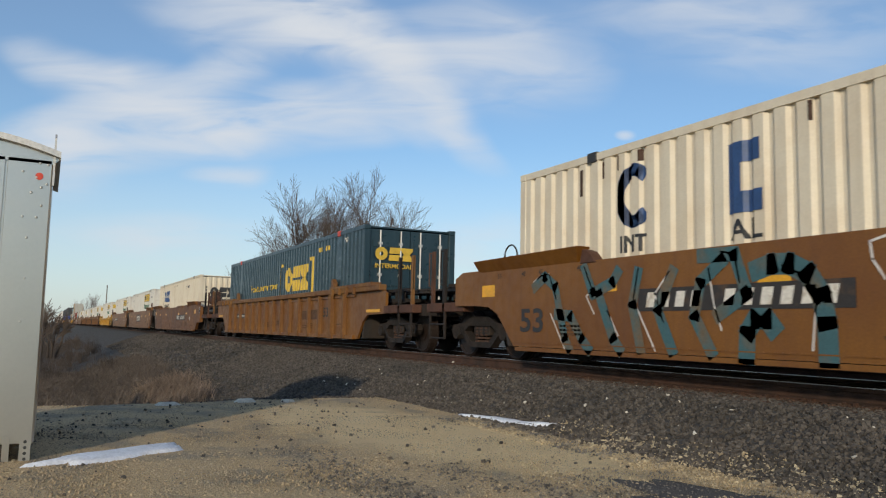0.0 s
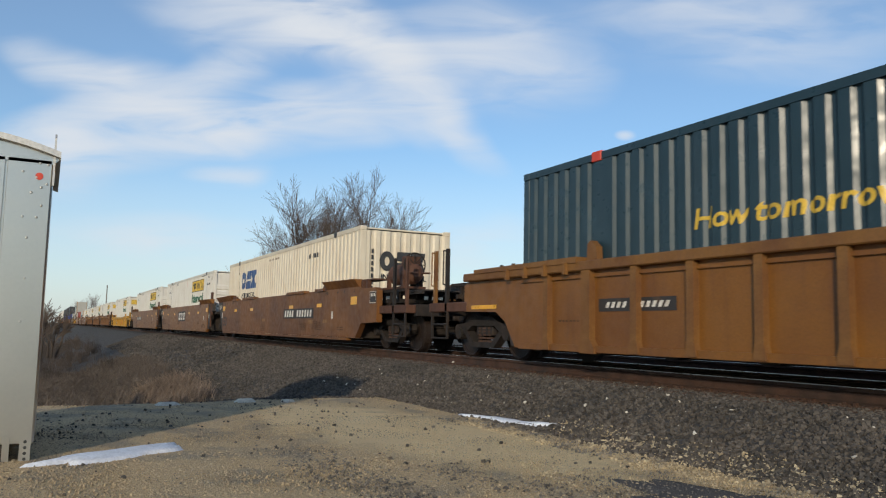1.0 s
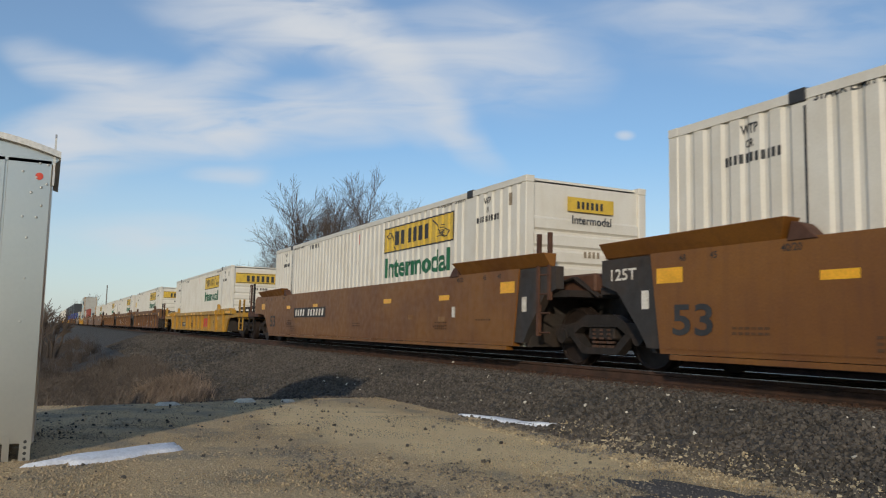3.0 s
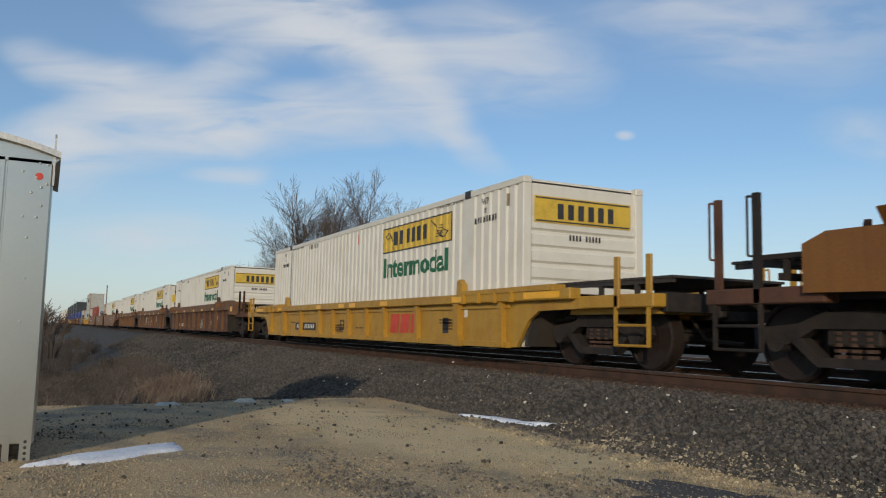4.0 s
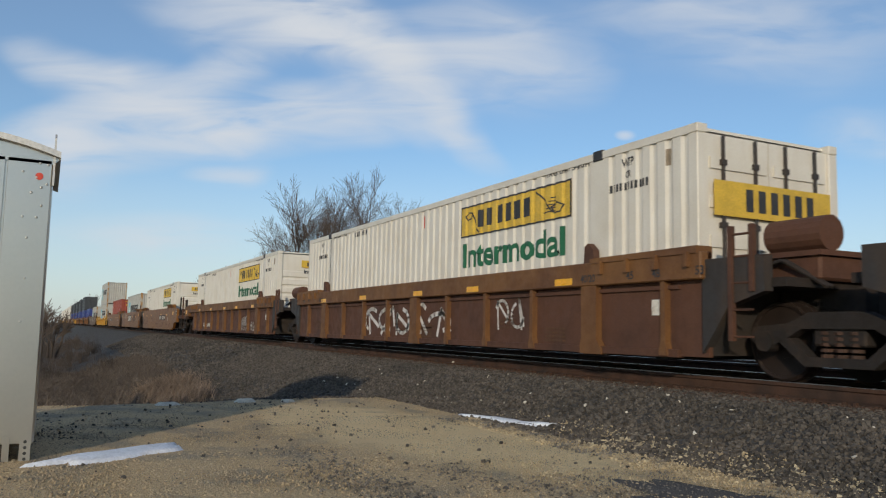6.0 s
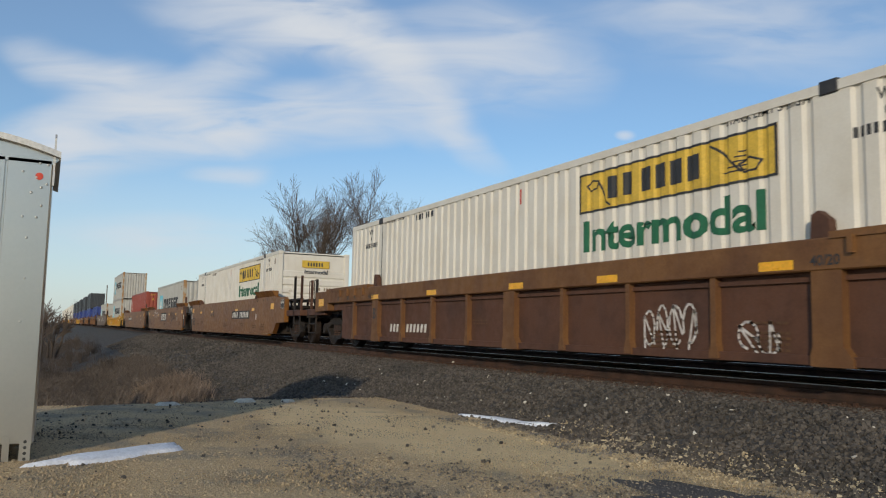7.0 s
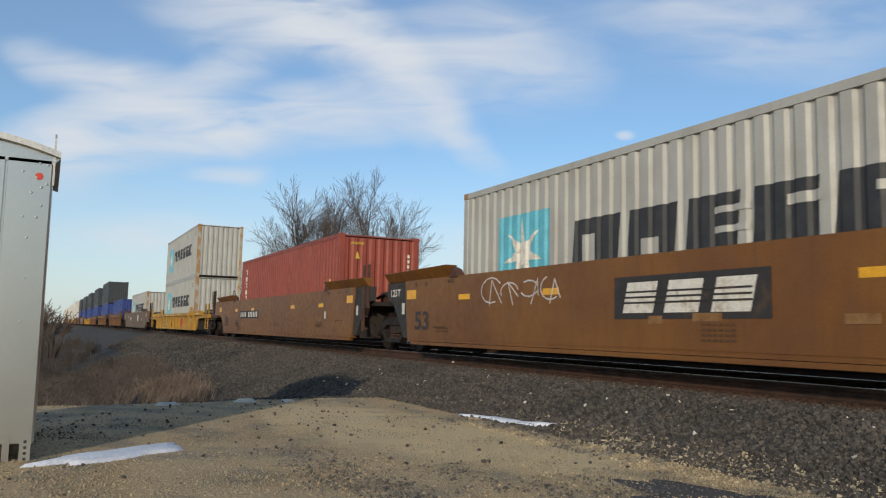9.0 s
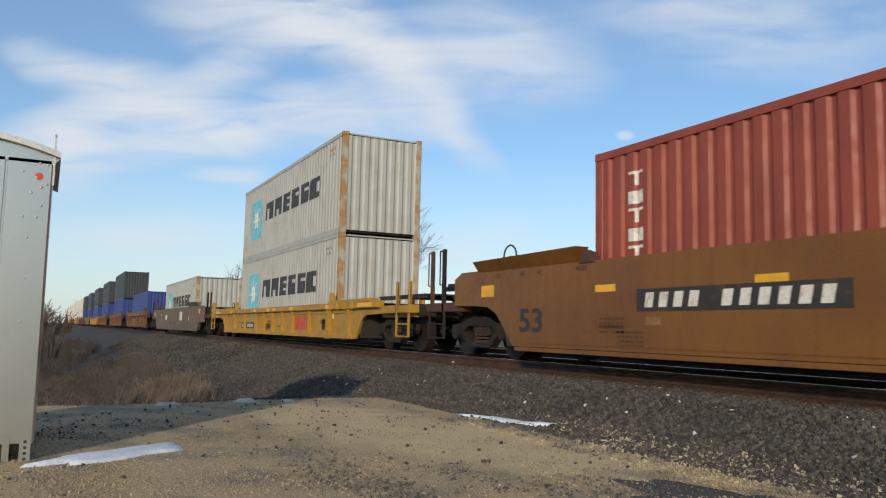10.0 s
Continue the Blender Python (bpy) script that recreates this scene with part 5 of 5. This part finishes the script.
    """A ragged low belt of leafless woods along the horizon."""
    rng = random.Random(9)
    vs, fs = [], []
    for k in range(2600):
        x = rng.uniform(-1400, -330)
        y = rng.uniform(60, 130) + (-(x + 330)) * 0.32 + rng.uniform(-30, 30) if k % 4 else rng.uniform(-120, -20)
        if k % 4 == 0:
            x = rng.uniform(-1300, -500)
        h = rng.uniform(3, 9) * (0.8 + 0.5 * noise.noise(Vector((x * 0.02, y * 0.02, 0))))
        w = rng.uniform(0.4, 1.6)
        for _ in range(3):
            b = len(vs)
            a = rng.uniform(0, 3.14)
            dx, dy = math.cos(a) * w, math.sin(a) * w
            ox, oy = rng.uniform(-2, 2), rng.uniform(-2, 2)
            vs += [(x + ox - dx * 0.2, y + oy - dy * 0.2, -0.8), (x + ox + dx * 0.2, y + oy + dy * 0.2, -0.8), (x + ox + dx + 0.3, y + oy + dy, h * 0.7), (x + ox, y + oy, h * rng.uniform(0.85, 1.1)), (x + ox - dx, y + oy - dy + 0.3, h * 0.65)]
            fs += [(b, b + 1, b + 2, b + 3, b + 4)]
    tagged(soup("far_woods", vs, fs, "far_twig"), "distant belt of leafless woods in haze-tinted grey", "woods", "", "stuff")


far_woods()


def weeds(name, n, region, hs, label, seed, lean=0.35, mat="weed"):
    rng = random.Random(seed)
    vs, fs = [], []
    tufts = [(rng.uniform(region[0], region[1]), rng.uniform(region[2], region[3]), rng.uniform(0.35, 1.25)) for _ in range(n // 26)]
    for x0, y0, k in tufts:
        if y0 > -6.45 - 0.16 * (x0 + 11.6) + 0.5 * noise.noise(Vector((x0 * 0.3, y0 * 0.3, 0))):
            continue
        k *= 0.75 + 0.8 * max(-0.5, noise.noise(Vector((x0 * 0.45, y0 * 0.45, 3))))
        for _ in range(26):
            x, y = x0 + rng.gauss(0, 0.16), y0 + rng.gauss(0, 0.16)
            h = rng.uniform(*hs) * k
            a = rng.uniform(0, 6.28)
            dx, dy = math.cos(a) * h * lean * rng.random(), math.sin(a) * h * lean * rng.random()
            w = rng.uniform(0.003, 0.008)
            z = max(-1.85, ground_z(x, y))
            b = len(vs)
            vs += [(x - w, y - w, z - 0.05), (x + w, y + w, z - 0.05), (x + dx * 0.4 + w * 0.8, y + dy * 0.4 + w * 0.8, z + h * 0.6), (x + dx * 0.4 - w * 0.8, y + dy * 0.4 - w * 0.8, z + h * 0.6), (x + dx + 0.002, y + dy, z + h), (x + dx - 0.002, y + dy, z + h)]
            fs += [(b, b + 1, b + 2, b + 3), (b + 3, b + 2, b + 4, b + 5)]
            for q in range(3):
                t = rng.uniform(0.45, 0.9)
                px, py, pz = x + dx * t, y + dy * t, z + h * t
                a2, l2 = rng.uniform(0, 6.28), h * rng.uniform(0.15, 0.45)
                b = len(vs)
                vs += [(px, py, pz), (px + 0.006, py, pz + 0.01), (px + math.cos(a2) * l2 * 0.7, py + math.sin(a2) * l2 * 0.7, pz + l2 * 0.7)]
                fs += [(b, b + 1, b + 2)]
    tagged(soup(name, vs, fs, mat), label, "weeds", "", "stuff")


weeds("dry_weeds", 95000, (-40, -12.4, -12.5, -4.6), (0.08, 0.42), "dense dry brown weeds in the ditch", 71, 1.3)
weeds("tall_weeds", 9000, (-23.5, -18.5, -6.0, -4.9), (0.3, 0.75), "tall tan dry grass tuft at the ditch edge, coloured as sunlit", 73, 0.9, "tuft")
weeds("far_weeds", 16000, (-90, -34, -24, -5.4), (0.5, 1.2), "dry brown brush along the railway bank", 79, 0.8, "brush")

bm = bmesh.new()
tube(bm, (-284.3, 9.1, -0.8), (-284.3, 9.1, 13.1), 0.2, 0.15)
pole = root("utility_pole", "thin weathered pole beyond the train", "pole")
part("shaft", bm, "pole", pole)


# ---- the train ----
TRAIN = []
FLOOR = 0.255
SPEED = 23.62


def ride(ob, u, z=0.0):
    TRAIN.append((ob, u, z))
    ob.location = (u, 0, z)
    return ob


TEAL = (((-7.3, 1.2), (-7.0, 1.36), (-6.72, 1.2), (-6.47, 0.42), (-6.35, 0.27)), ((-6.7, 0.78), (-6.33, 0.75), (-6.06, 0.42), (-5.88, 0.27)), ((-6.0, 1.45), (-5.8, 1.06), (-5.36, 1.2), (-5.24, 1.35)),
        ((-5.67, 1.06), (-5.36, 0.44), (-5.2, 0.28)), ((-4.84, 1.33), (-4.96, 0.89), (-4.8, 0.3)), ((-4.2, 1.3), (-4.48, 0.81), (-4.22, 0.3)), ((-3.4, 1.37), (-3.75, 1.13), (-3.85, 0.73), (-3.58, 0.3)),
        ((-3.75, 1.44), (-3.23, 1.43), (-3.06, 0.98), (-3.5, 0.73)))
ARCH = (((-2.95, 1.22), (-2.72, 1.28), (-2.5, 1.27), (-2.28, 1.16), (-2.13, 0.94), (-2.07, 0.65), (-2.06, 0.28)), ((-3.08, 0.27), (-3.06, 0.55), (-2.95, 0.7), (-2.8, 0.7), (-2.7, 0.58)))
SPRAYED = (((-7.32, 1.29), (-7.1, 1.38), (-6.89, 1.4), (-6.69, 1.01)), ((-6.84, 0.79), (-6.47, 0.27)), ((-6.0, 1.45), (-5.8, 1.1), (-5.95, 1.03), (-5.77, 0.78)), ((-5.48, 0.82), (-5.25, 0.48)), ((-4.84, 1.36), (-4.94, 0.96), (-4.53, 0.3)),
           ((-4.27, 1.29), (-4.53, 1.02), (-4.38, 0.66)), ((-3.62, 1.29), (-3.54, 0.86), (-3.43, 0.57)), ((-3.44, 1.47), (-3.23, 1.43), (-3.16, 1.1)), ((-2.59, 1.26), (-2.28, 1.12), (-2.19, 0.83), (-2.24, 0.38)),
           ((-1.35, 1.48), (-1.59, 1.42), (-1.57, 1.25), (-1.45, 1.06)))


def strokes_w0():
    bm = bmesh.new()
    for pts in TEAL:
        ribbon(bm, pts, 0.17)
    for pts in ARCH:
        ribbon(bm, pts, 0.23)
    return bm


def edge_w0():
    bm = bmesh.new()
    for pts in SPRAYED:
        ribbon(bm, pts, 0.026)
    return bm


def letters_c_k(z=-0.255):
    bm = bmesh.new()
    ribbon(bm, [(-5.2 + 0.27 * math.cos(radians(a)), 2.4 + z + 0.36 * math.sin(radians(a))) for a in range(50, 311, 13)], 0.17)
    d = [("emblem_letter", "side", bm, "navy")]
    d.append(("emblem_bar", "side", plates([(-3.53, -3.32, 1.93 + z, 2.77 + z), (-3.32, -3.04, 2.52 + z, 2.77 + z), (-3.32, -3.01, 1.93 + z, 2.18 + z)]), "navy"))
    d.append(("rust_stain", "side", plates([(-5.92, -5.84, 2.75 + z, 3.0 + z), (-5.55, -5.5, 2.8 + z, 3.02 + z), (-5.1, -5.02, 2.86 + z, 3.02 + z), (-6.4, -6.33, 2.55 + z, 2.95 + z), (-2.4, -2.36, 2.8 + z, 3.02 + z)]), "rail"))
    for body, x, w in (("INT", -5.47, 0.5), ("AL", -3.52, 0.5)):
        d.append(("lettering", "side", moved(lettering(body, 0.24, width=w), x, 1.62 + z), "ink"))
    return d


def emblem_shapes(x, z, w, h, mat, kind):
    """A ring, a parted slab and a bow-tie in a row: plain shapes of the emblem's size."""
    u = w / 3.1
    ring = bmesh.new()
    th = min(u, h) * 0.34
    n = 20
    rim = [[ring.verts.new((x + u * 0.5 + (u / 2 - d) * math.cos(6.28319 * k / n), 0, z + h / 2 + (h / 2 - d) * math.sin(6.28319 * k / n))) for k in range(n)] for d in (0.0, th)]
    for k in range(n):
        q = (k + 1) % n
        ring.faces.new((rim[0][k], rim[0][q], rim[1][q], rim[1][k]))
    slab_bm = plates([(x + u * 1.08, x + u * 1.96, z, z + h * 0.44, 0.03), (x + u * 1.12, x + u * 2.0, z + h * 0.54, z + h, 0.03)])
    tie_x = x + u * 2.1
    tie = plates([(tie_x, tie_x + u, z, z + h * 0.2), (tie_x, tie_x + u, z + h * 0.8, z + h)])
    for a, b in ((0.2, 0.52), (0.8, 0.48)):
        tie.faces.new([tie.verts.new(p) for p in ((tie_x + u * 0.02, 0, z + h * a), (tie_x + u * 0.98, 0, z + h * a), (tie_x + u * 0.74, 0, z + h * b), (tie_x + u * 0.26, 0, z + h * b))])
    return [("emblem_shape", kind, bm, mat) for bm in (ring, slab_bm, tie)]


def csx_white_decals(z=-0.255):
    return emblem_shapes(-5.66, 1.98 + z, 2.45, 0.7, "navy", "side") + emblem_shapes(-0.75, 1.75, 1.3, 0.52, "ink", "end") + [
            ("lettering", "side", moved(lettering("INTERMODAL", 0.2, width=2.3), -5.55, 1.63 + z), "ink"), ("lettering", "end", moved(lettering("INTERMODAL", 0.16, width=1.3), -0.7, 1.52), "ink"),
            ("rust_stain", "side", plates([(-6.12, -6.05, 2.6 + z, 3.02 + z), (-6.02, -5.98, 1.6 + z, 2.7 + z)]), "rail"), ("number_bar", "end", plates([(-0.98, -0.92, 2.2 - k * 0.16, 2.31 - k * 0.16) for k in range(7)]), "ink"),
            ("number_bar", "side", block_letters(8, 3.6, 2.6 + z, 1.1, 0.13, skip=(2,)), "ink"), ("stencil_bar", "side", block_letters(12, -1.2, 2.85 + z, 1.3, 0.07), "faint")]


def csx_blue_decals(z=-0.255):
    return emblem_shapes(0.68, 1.66 + z, 2.6, 0.8, "gold", "side") + emblem_shapes(-1.0, 2.0, 1.05, 0.34, "gold", "end") + [
            ("emblem_line", "side", plates([(0.05, 0.16, 1.5 + z, 2.62 + z), (0.16, 0.38, 2.52 + z, 2.62 + z), (3.68, 3.79, 1.5 + z, 2.64 + z), (3.44, 3.68, 2.54 + z, 2.64 + z)]), "gold"),
            ("lettering", "side", moved(lettering("How tomorrow moves", 0.26, 0.15, 3.9), -4.17, 1.8 + z), "gold"),
            ("number_bar", "side", block_letters(9, 4.3, 2.72 + z, 1.1, 0.13, skip=(4,)), "gold"),
            ("lettering", "end", moved(lettering("INTERMODAL", 0.12, width=1.05), -1.0, 1.8), "gold"),
            ("lettering", "side", moved(lettering("WTP", 0.12, width=0.3), 6.55, 2.82 + z), "lwhite")]


def red_decals(z=-0.255):
    d = []
    for k in range(6):
        d.append(("emblem_bar", "side", plates([(-5.35, -5.05, 2.72 + z - k * 0.26, 2.76 + z - k * 0.26), (-5.23, -5.17, 2.56 + z - k * 0.26, 2.72 + z - k * 0.26)] if k % 2 == 0 else [(-5.35, -5.05, 2.56 + z - k * 0.26, 2.74 + z - k * 0.26)]), "lwhite"))
    d.append(("number_bar", "side", plates([(4.75, 4.83, 2.3 + z - k * 0.16, 2.41 + z - k * 0.16) for k in range(9)]), "lwhite"))
    d.append(("number_bar", "side", plates([(5.3, 5.37, 2.5 + z - k * 0.14, 2.6 + z - k * 0.14) for k in range(4)]), "lwhite"))
    d.append(("placard", "side", plates([(5.25, 5.42, 1.75 + z, 1.9 + z)]), "gold"))
    d.append(("hazard_triangle", "end", outline([(-0.75, 2.2), (-0.6, 2.2), (-0.7, 2.42)]), "gold"))
    d.append(("number_bar", "end", plates([(0.85, 0.92, 2.3 - k * 0.15, 2.4 - k * 0.15) for k in range(8)]), "lwhite"))
    d.append(("stencil_bar", "end", block_letters(6, -0.9, 2.6, 0.4, 0.07, 0.04), "gold"))
    return d


L53 = 16.154
FL = ((-6.16, -6.0), (6.0, 6.16))
ride(well_car("smooth", "ochre well car with teal sprayed graffiti and black number panel", "joint", "coupler", (1, -1),
     number_panel(-4.85) + [("graffiti", strokes_w0(), 0, 0, "teal"), ("graffiti_edge", edge_w0(), 0, -0.0, "spray")] + fifty_three() + small_marks(1)), -3.17)
ride(container("cream ribbed container with large navy letters, rust-streaked", "cream", L53, 2.59, pitch=0.3, depth=0.045, decals=letters_c_k(), flats=FL, pins=True), -3.17, FLOOR)

ride(well_car("worn", "worn ochre ribbed well car with black number panel", "coupler", "coupler", (1, -1),
     number_panel(-5.88, 1.54, 0.81, 0.18) + [("paint_patch", plates([(0, 0.62, 0, 0.26), (0.75, 1.5, 0, 0.28)]), 3.32, 0.74, "stencil")] + fifty_three(5.35, 0.8, 0.27, 0.45) + small_marks(2, "worn")), -26.68)
ride(container("dark blue ribbed container with yellow slogan and emblem", "csxblue", L53, 2.59, pitch=0.29, depth=0.04, end="doors", decals=csx_blue_decals(), flats=FL), -26.68, FLOOR)

ride(well_car("smooth", "ochre smooth-sided well car with brake wheel and black number panel", "coupler", "joint", (1, -1), number_panel(1.8, 3.2, 0.77, 0.3) + fifty_three(-7.85) + small_marks(3), brake=True, coat="ochre_brown"), -50.6)
ride(container("cream ribbed container with navy emblem blocks", "cream", L53, 2.59, pitch=0.3, depth=0.045, decals=csx_white_decals(), flats=FL), -50.6, FLOOR)

JB = container("white ribbed container with yellow emblem panel and green lettering", "jb", L53, 2.59, pitch=0.29, depth=0.027, end="slats", decals=jb_decals(1) + jb_end(True), flats=FL)
JBW = container("white ribbed container with wide yellow emblem on its end", "jb", L53, 2.59, pitch=0.29, depth=0.027, end="slats", decals=jb_decals(2) + jb_end(), flats=FL)
JBD = container("white ribbed container with barred doors facing forward", "jb", L53, 2.59, pitch=0.29, depth=0.027, end="doors", decals=jb_decals(3) + jb_end(doors=True), flats=FL)

middle = well_car("smooth", "ochre smooth-sided middle well with black emblem panel", "joint", "joint", (-1,), emblem_panel() + fifty_three(-7.8) + small_marks(4))
ride(middle, -70.45)
ride(JB, -70.45, FLOOR)
rear = well_car("smooth", "ochre smooth-sided well car with black number panel", "joint", "coupler", (-1,), number_panel(-4.85) + fifty_three() + small_marks(5))
ride(rear, -90.0)
ride(copy_thing(JB, pose(0, 0, 0)), -90.0, FLOOR)

yel = well_car("yellow", "bright yellow low-sided well car with steps and red emblem", "coupler", "coupler", (1, -1),
    number_panel(-4.82, 2.06, 0.43, 0.22) + fifty_three(-0.66, 0.45, 0.28, 0.34) +
    [("emblem_bar", plates([(0, 0.46, 0, 0.41, 0.05), (0.55, 1.01, 0, 0.41, 0.05), (1.1, 1.56, 0, 0.41, 0.05)]), 2.75, 0.43, "redmark"),
     ("placard", plates([(0, 0.24, 0, 0.3)]), 5.4, 0.45, "ink")] + small_marks(6, "yellow"))
ride(yel, -113.7)
ride(JBW, -113.7, FLOOR)

TAG = [("graffiti", scribble(3, 0, 0.95, 0, 0.55, 0.03, 4), 3.4, 0.33, "spray"), ("graffiti", scribble(5, 0, 0.55, 0, 0.34, 0.03, 2), 4.98, 0.33, "spray")]
rib1 = well_car("ribbed", "brown ribbed well car with white sprayed tags", "coupler", "joint", (1, -1),
    [("number_bar", block_letters(11, 0, 0, 1.97, 0.17, 0.03, skip=(4,)), -5.06, 0.42, "lwhite"), ("graffiti", scribble(8, 0, 0.85, 0, 0.52, 0.03, 3), 1.9, 0.3, "spray"), ("graffiti", scribble(9, 0, 0.5, 0, 0.3, 0.025, 2), 4.4, 0.5, "spray"),
     ("placard", plates([(0, 0.2, 0, 0.24), (0.26, 0.46, 0, 0.24)]), 4.2, 0.6, "lwhite")] + small_marks(7, "ribbed"))
ride(rib1, -137.4)
ride(copy_thing(JBW, pose(0, 0, 0)), -137.4, FLOOR)
rib2 = well_car("ribbed", "brown ribbed middle well with streaky white graffiti", "joint", "joint", (-1,),
    [("graffiti", scribble(12, 0, 4.5, 0, 0.6, 0.09, 5), -2.8, 0.4, "spray"), ("graffiti", scribble(13, 0, 1.0, 0, 0.5, 0.05, 2), 3.4, 0.55, "spray")] + small_marks(8, "ribbed"))
ride(rib2, -156.95)
ride(JBD, -156.95, FLOOR)
rib3 = well_car("ribbed", "brown ribbed well car with white sprayed tags and amber reflectors", "joint", "coupler", (-1,),
    [("number_bar", block_letters(11, 0, 0, 1.97, 0.17, 0.03, skip=(4,)), -5.06, 0.45, "lwhite")] + TAG + small_marks(9, "ribbed"))
mark_small(part("lettering", lay(lettering("B", 0.25), -5.88, 0.74, -1.525), "ink", rib3), "lettering")
ride(rib3, -176.75)
ride(copy_thing(JB, pose(0, 0, 0)), -176.75, FLOOR)

lead = well_car("smooth", "ochre smooth-sided leading well with black number panel", "coupler", "joint", (1, -1), number_panel(1.8, 3.15, 0.79, 0.31) + fifty_three(-7.82) +
    [("graffiti", scribble(21, 0, 0.9, 0, 0.4, 0.03, 2), -3.0, 0.9, "ink")] + small_marks(10))
ride(lead, -200.3)
box_c = ride(copy_thing(JB, pose(0, 0, 0)), -200.3, FLOOR)
bm = outline([(0.0, -0.19), (0.19, 0.0), (0.0, 0.19), (-0.19, 0.0)])
for v in bm.verts:
    v.co = Vector((L53 / 2 + 0.006, v.co.x - 0.75, v.co.z + 1.5))
part("placard", bm, "lwhite", box_c, "white diamond placard")
bm = outline([(0.0, -0.19), (0.19, 0.0), (0.0, 0.19), (-0.19, 0.0)])
part("placard", lay(bm, 0.16, 2.0, -1.295, 0.0), "lwhite", box_c, "white diamond placard")
mid2 = well_car("smooth", "ochre middle well with emblem panel and dark scrawl", "joint", "joint", (-1,), emblem_panel() + fifty_three(-7.65) +
    [("graffiti", scribble(22, 0, 2.2, 0, 0.55, 0.04, 4), 3.0, 0.75, "ink"), ("graffiti", scribble(23, 0, 2.4, 0, 0.45, 0.025, 4), -4.8, 0.95, "spray")] + small_marks(11))
ride(mid2, -219.9)
GREY = make_grey("light grey ribbed container with pale blue star emblem")
ride(GREY, -219.9, FLOOR)
ride(copy_thing(rear, pose(0, 0, 0)), -239.4)
ride(container("rust-red ribbed container with white vertical marks", "red", 12.192, 2.438, pitch=0.278, depth=0.036, decals=red_decals(), pins=False), -239.4, FLOOR)

ride(copy_thing(yel, pose(0, 0, 0)), -263.0)
ride(copy_thing(GREY, pose(0, 0, 0)), -263.0, FLOOR)
ride(copy_thing(GREY, pose(0, 0, 0)), -263.0, FLOOR + 2.9)
grey_car = well_car("grey", "grey-brown smooth-sided well car with pale placards", "coupler", "coupler", (1, -1), [("placard", plates([(0, 0.8, 0, 0.3)]), -3.5, 0.8, "lwhite"), ("placard", plates([(0, 0.9, 0, 0.5)]), 2.5, 0.75, "lwhite")] + small_marks(12))
ride(grey_car, -286.2)
ride(copy_thing(GREY, pose(0, 0, 0)), -286.2, FLOOR)

BLUE = container("deep blue ribbed container", "blue", 12.192, 2.438, pitch=0.278, pins=False)
DARK = container("dark grey ribbed container with light stains", "darkbox", 12.192, 2.438, pitch=0.278, pins=False)
ride(copy_thing(rib2, pose(0, 0, 0)), -309.2)
ride(BLUE, -309.2, FLOOR)
u = -332.0
for k in range(5):
    ride(copy_thing((rib2, rib2, yel, rear, rib2)[k], pose(0, 0, 0)), u)
    ride(copy_thing(BLUE, pose(0, 0, 0)), u, FLOOR)
    ride(DARK if k == 0 else copy_thing(DARK, pose(0, 0, 0)), u, FLOOR + 2.9)
    u -= 22.6
PLAIN = container("plain white ribbed container", "jb", L53, 2.59, pitch=0.3, pins=False)
for k in range(8):
    ride(copy_thing((rear, yel, rib2)[k % 3], pose(0, 0, 0)), u)
    ride(PLAIN if k == 0 else copy_thing(PLAIN, pose(0, 0, 0)), u, FLOOR)
    ride(copy_thing(PLAIN, pose(0, 0, 0)), u, FLOOR + 2.9)
    u -= 22.6


def motions():
    """The whole train runs along the rails at an even speed."""
    for ob, u0, z in TRAIN:
        walk(ob, [(0.0, pose(u0, 0, z)), (5.0, pose(u0 + SPEED * 5, 0, z)), (10.0, pose(u0 + SPEED * 10, 0, z))])


motions()
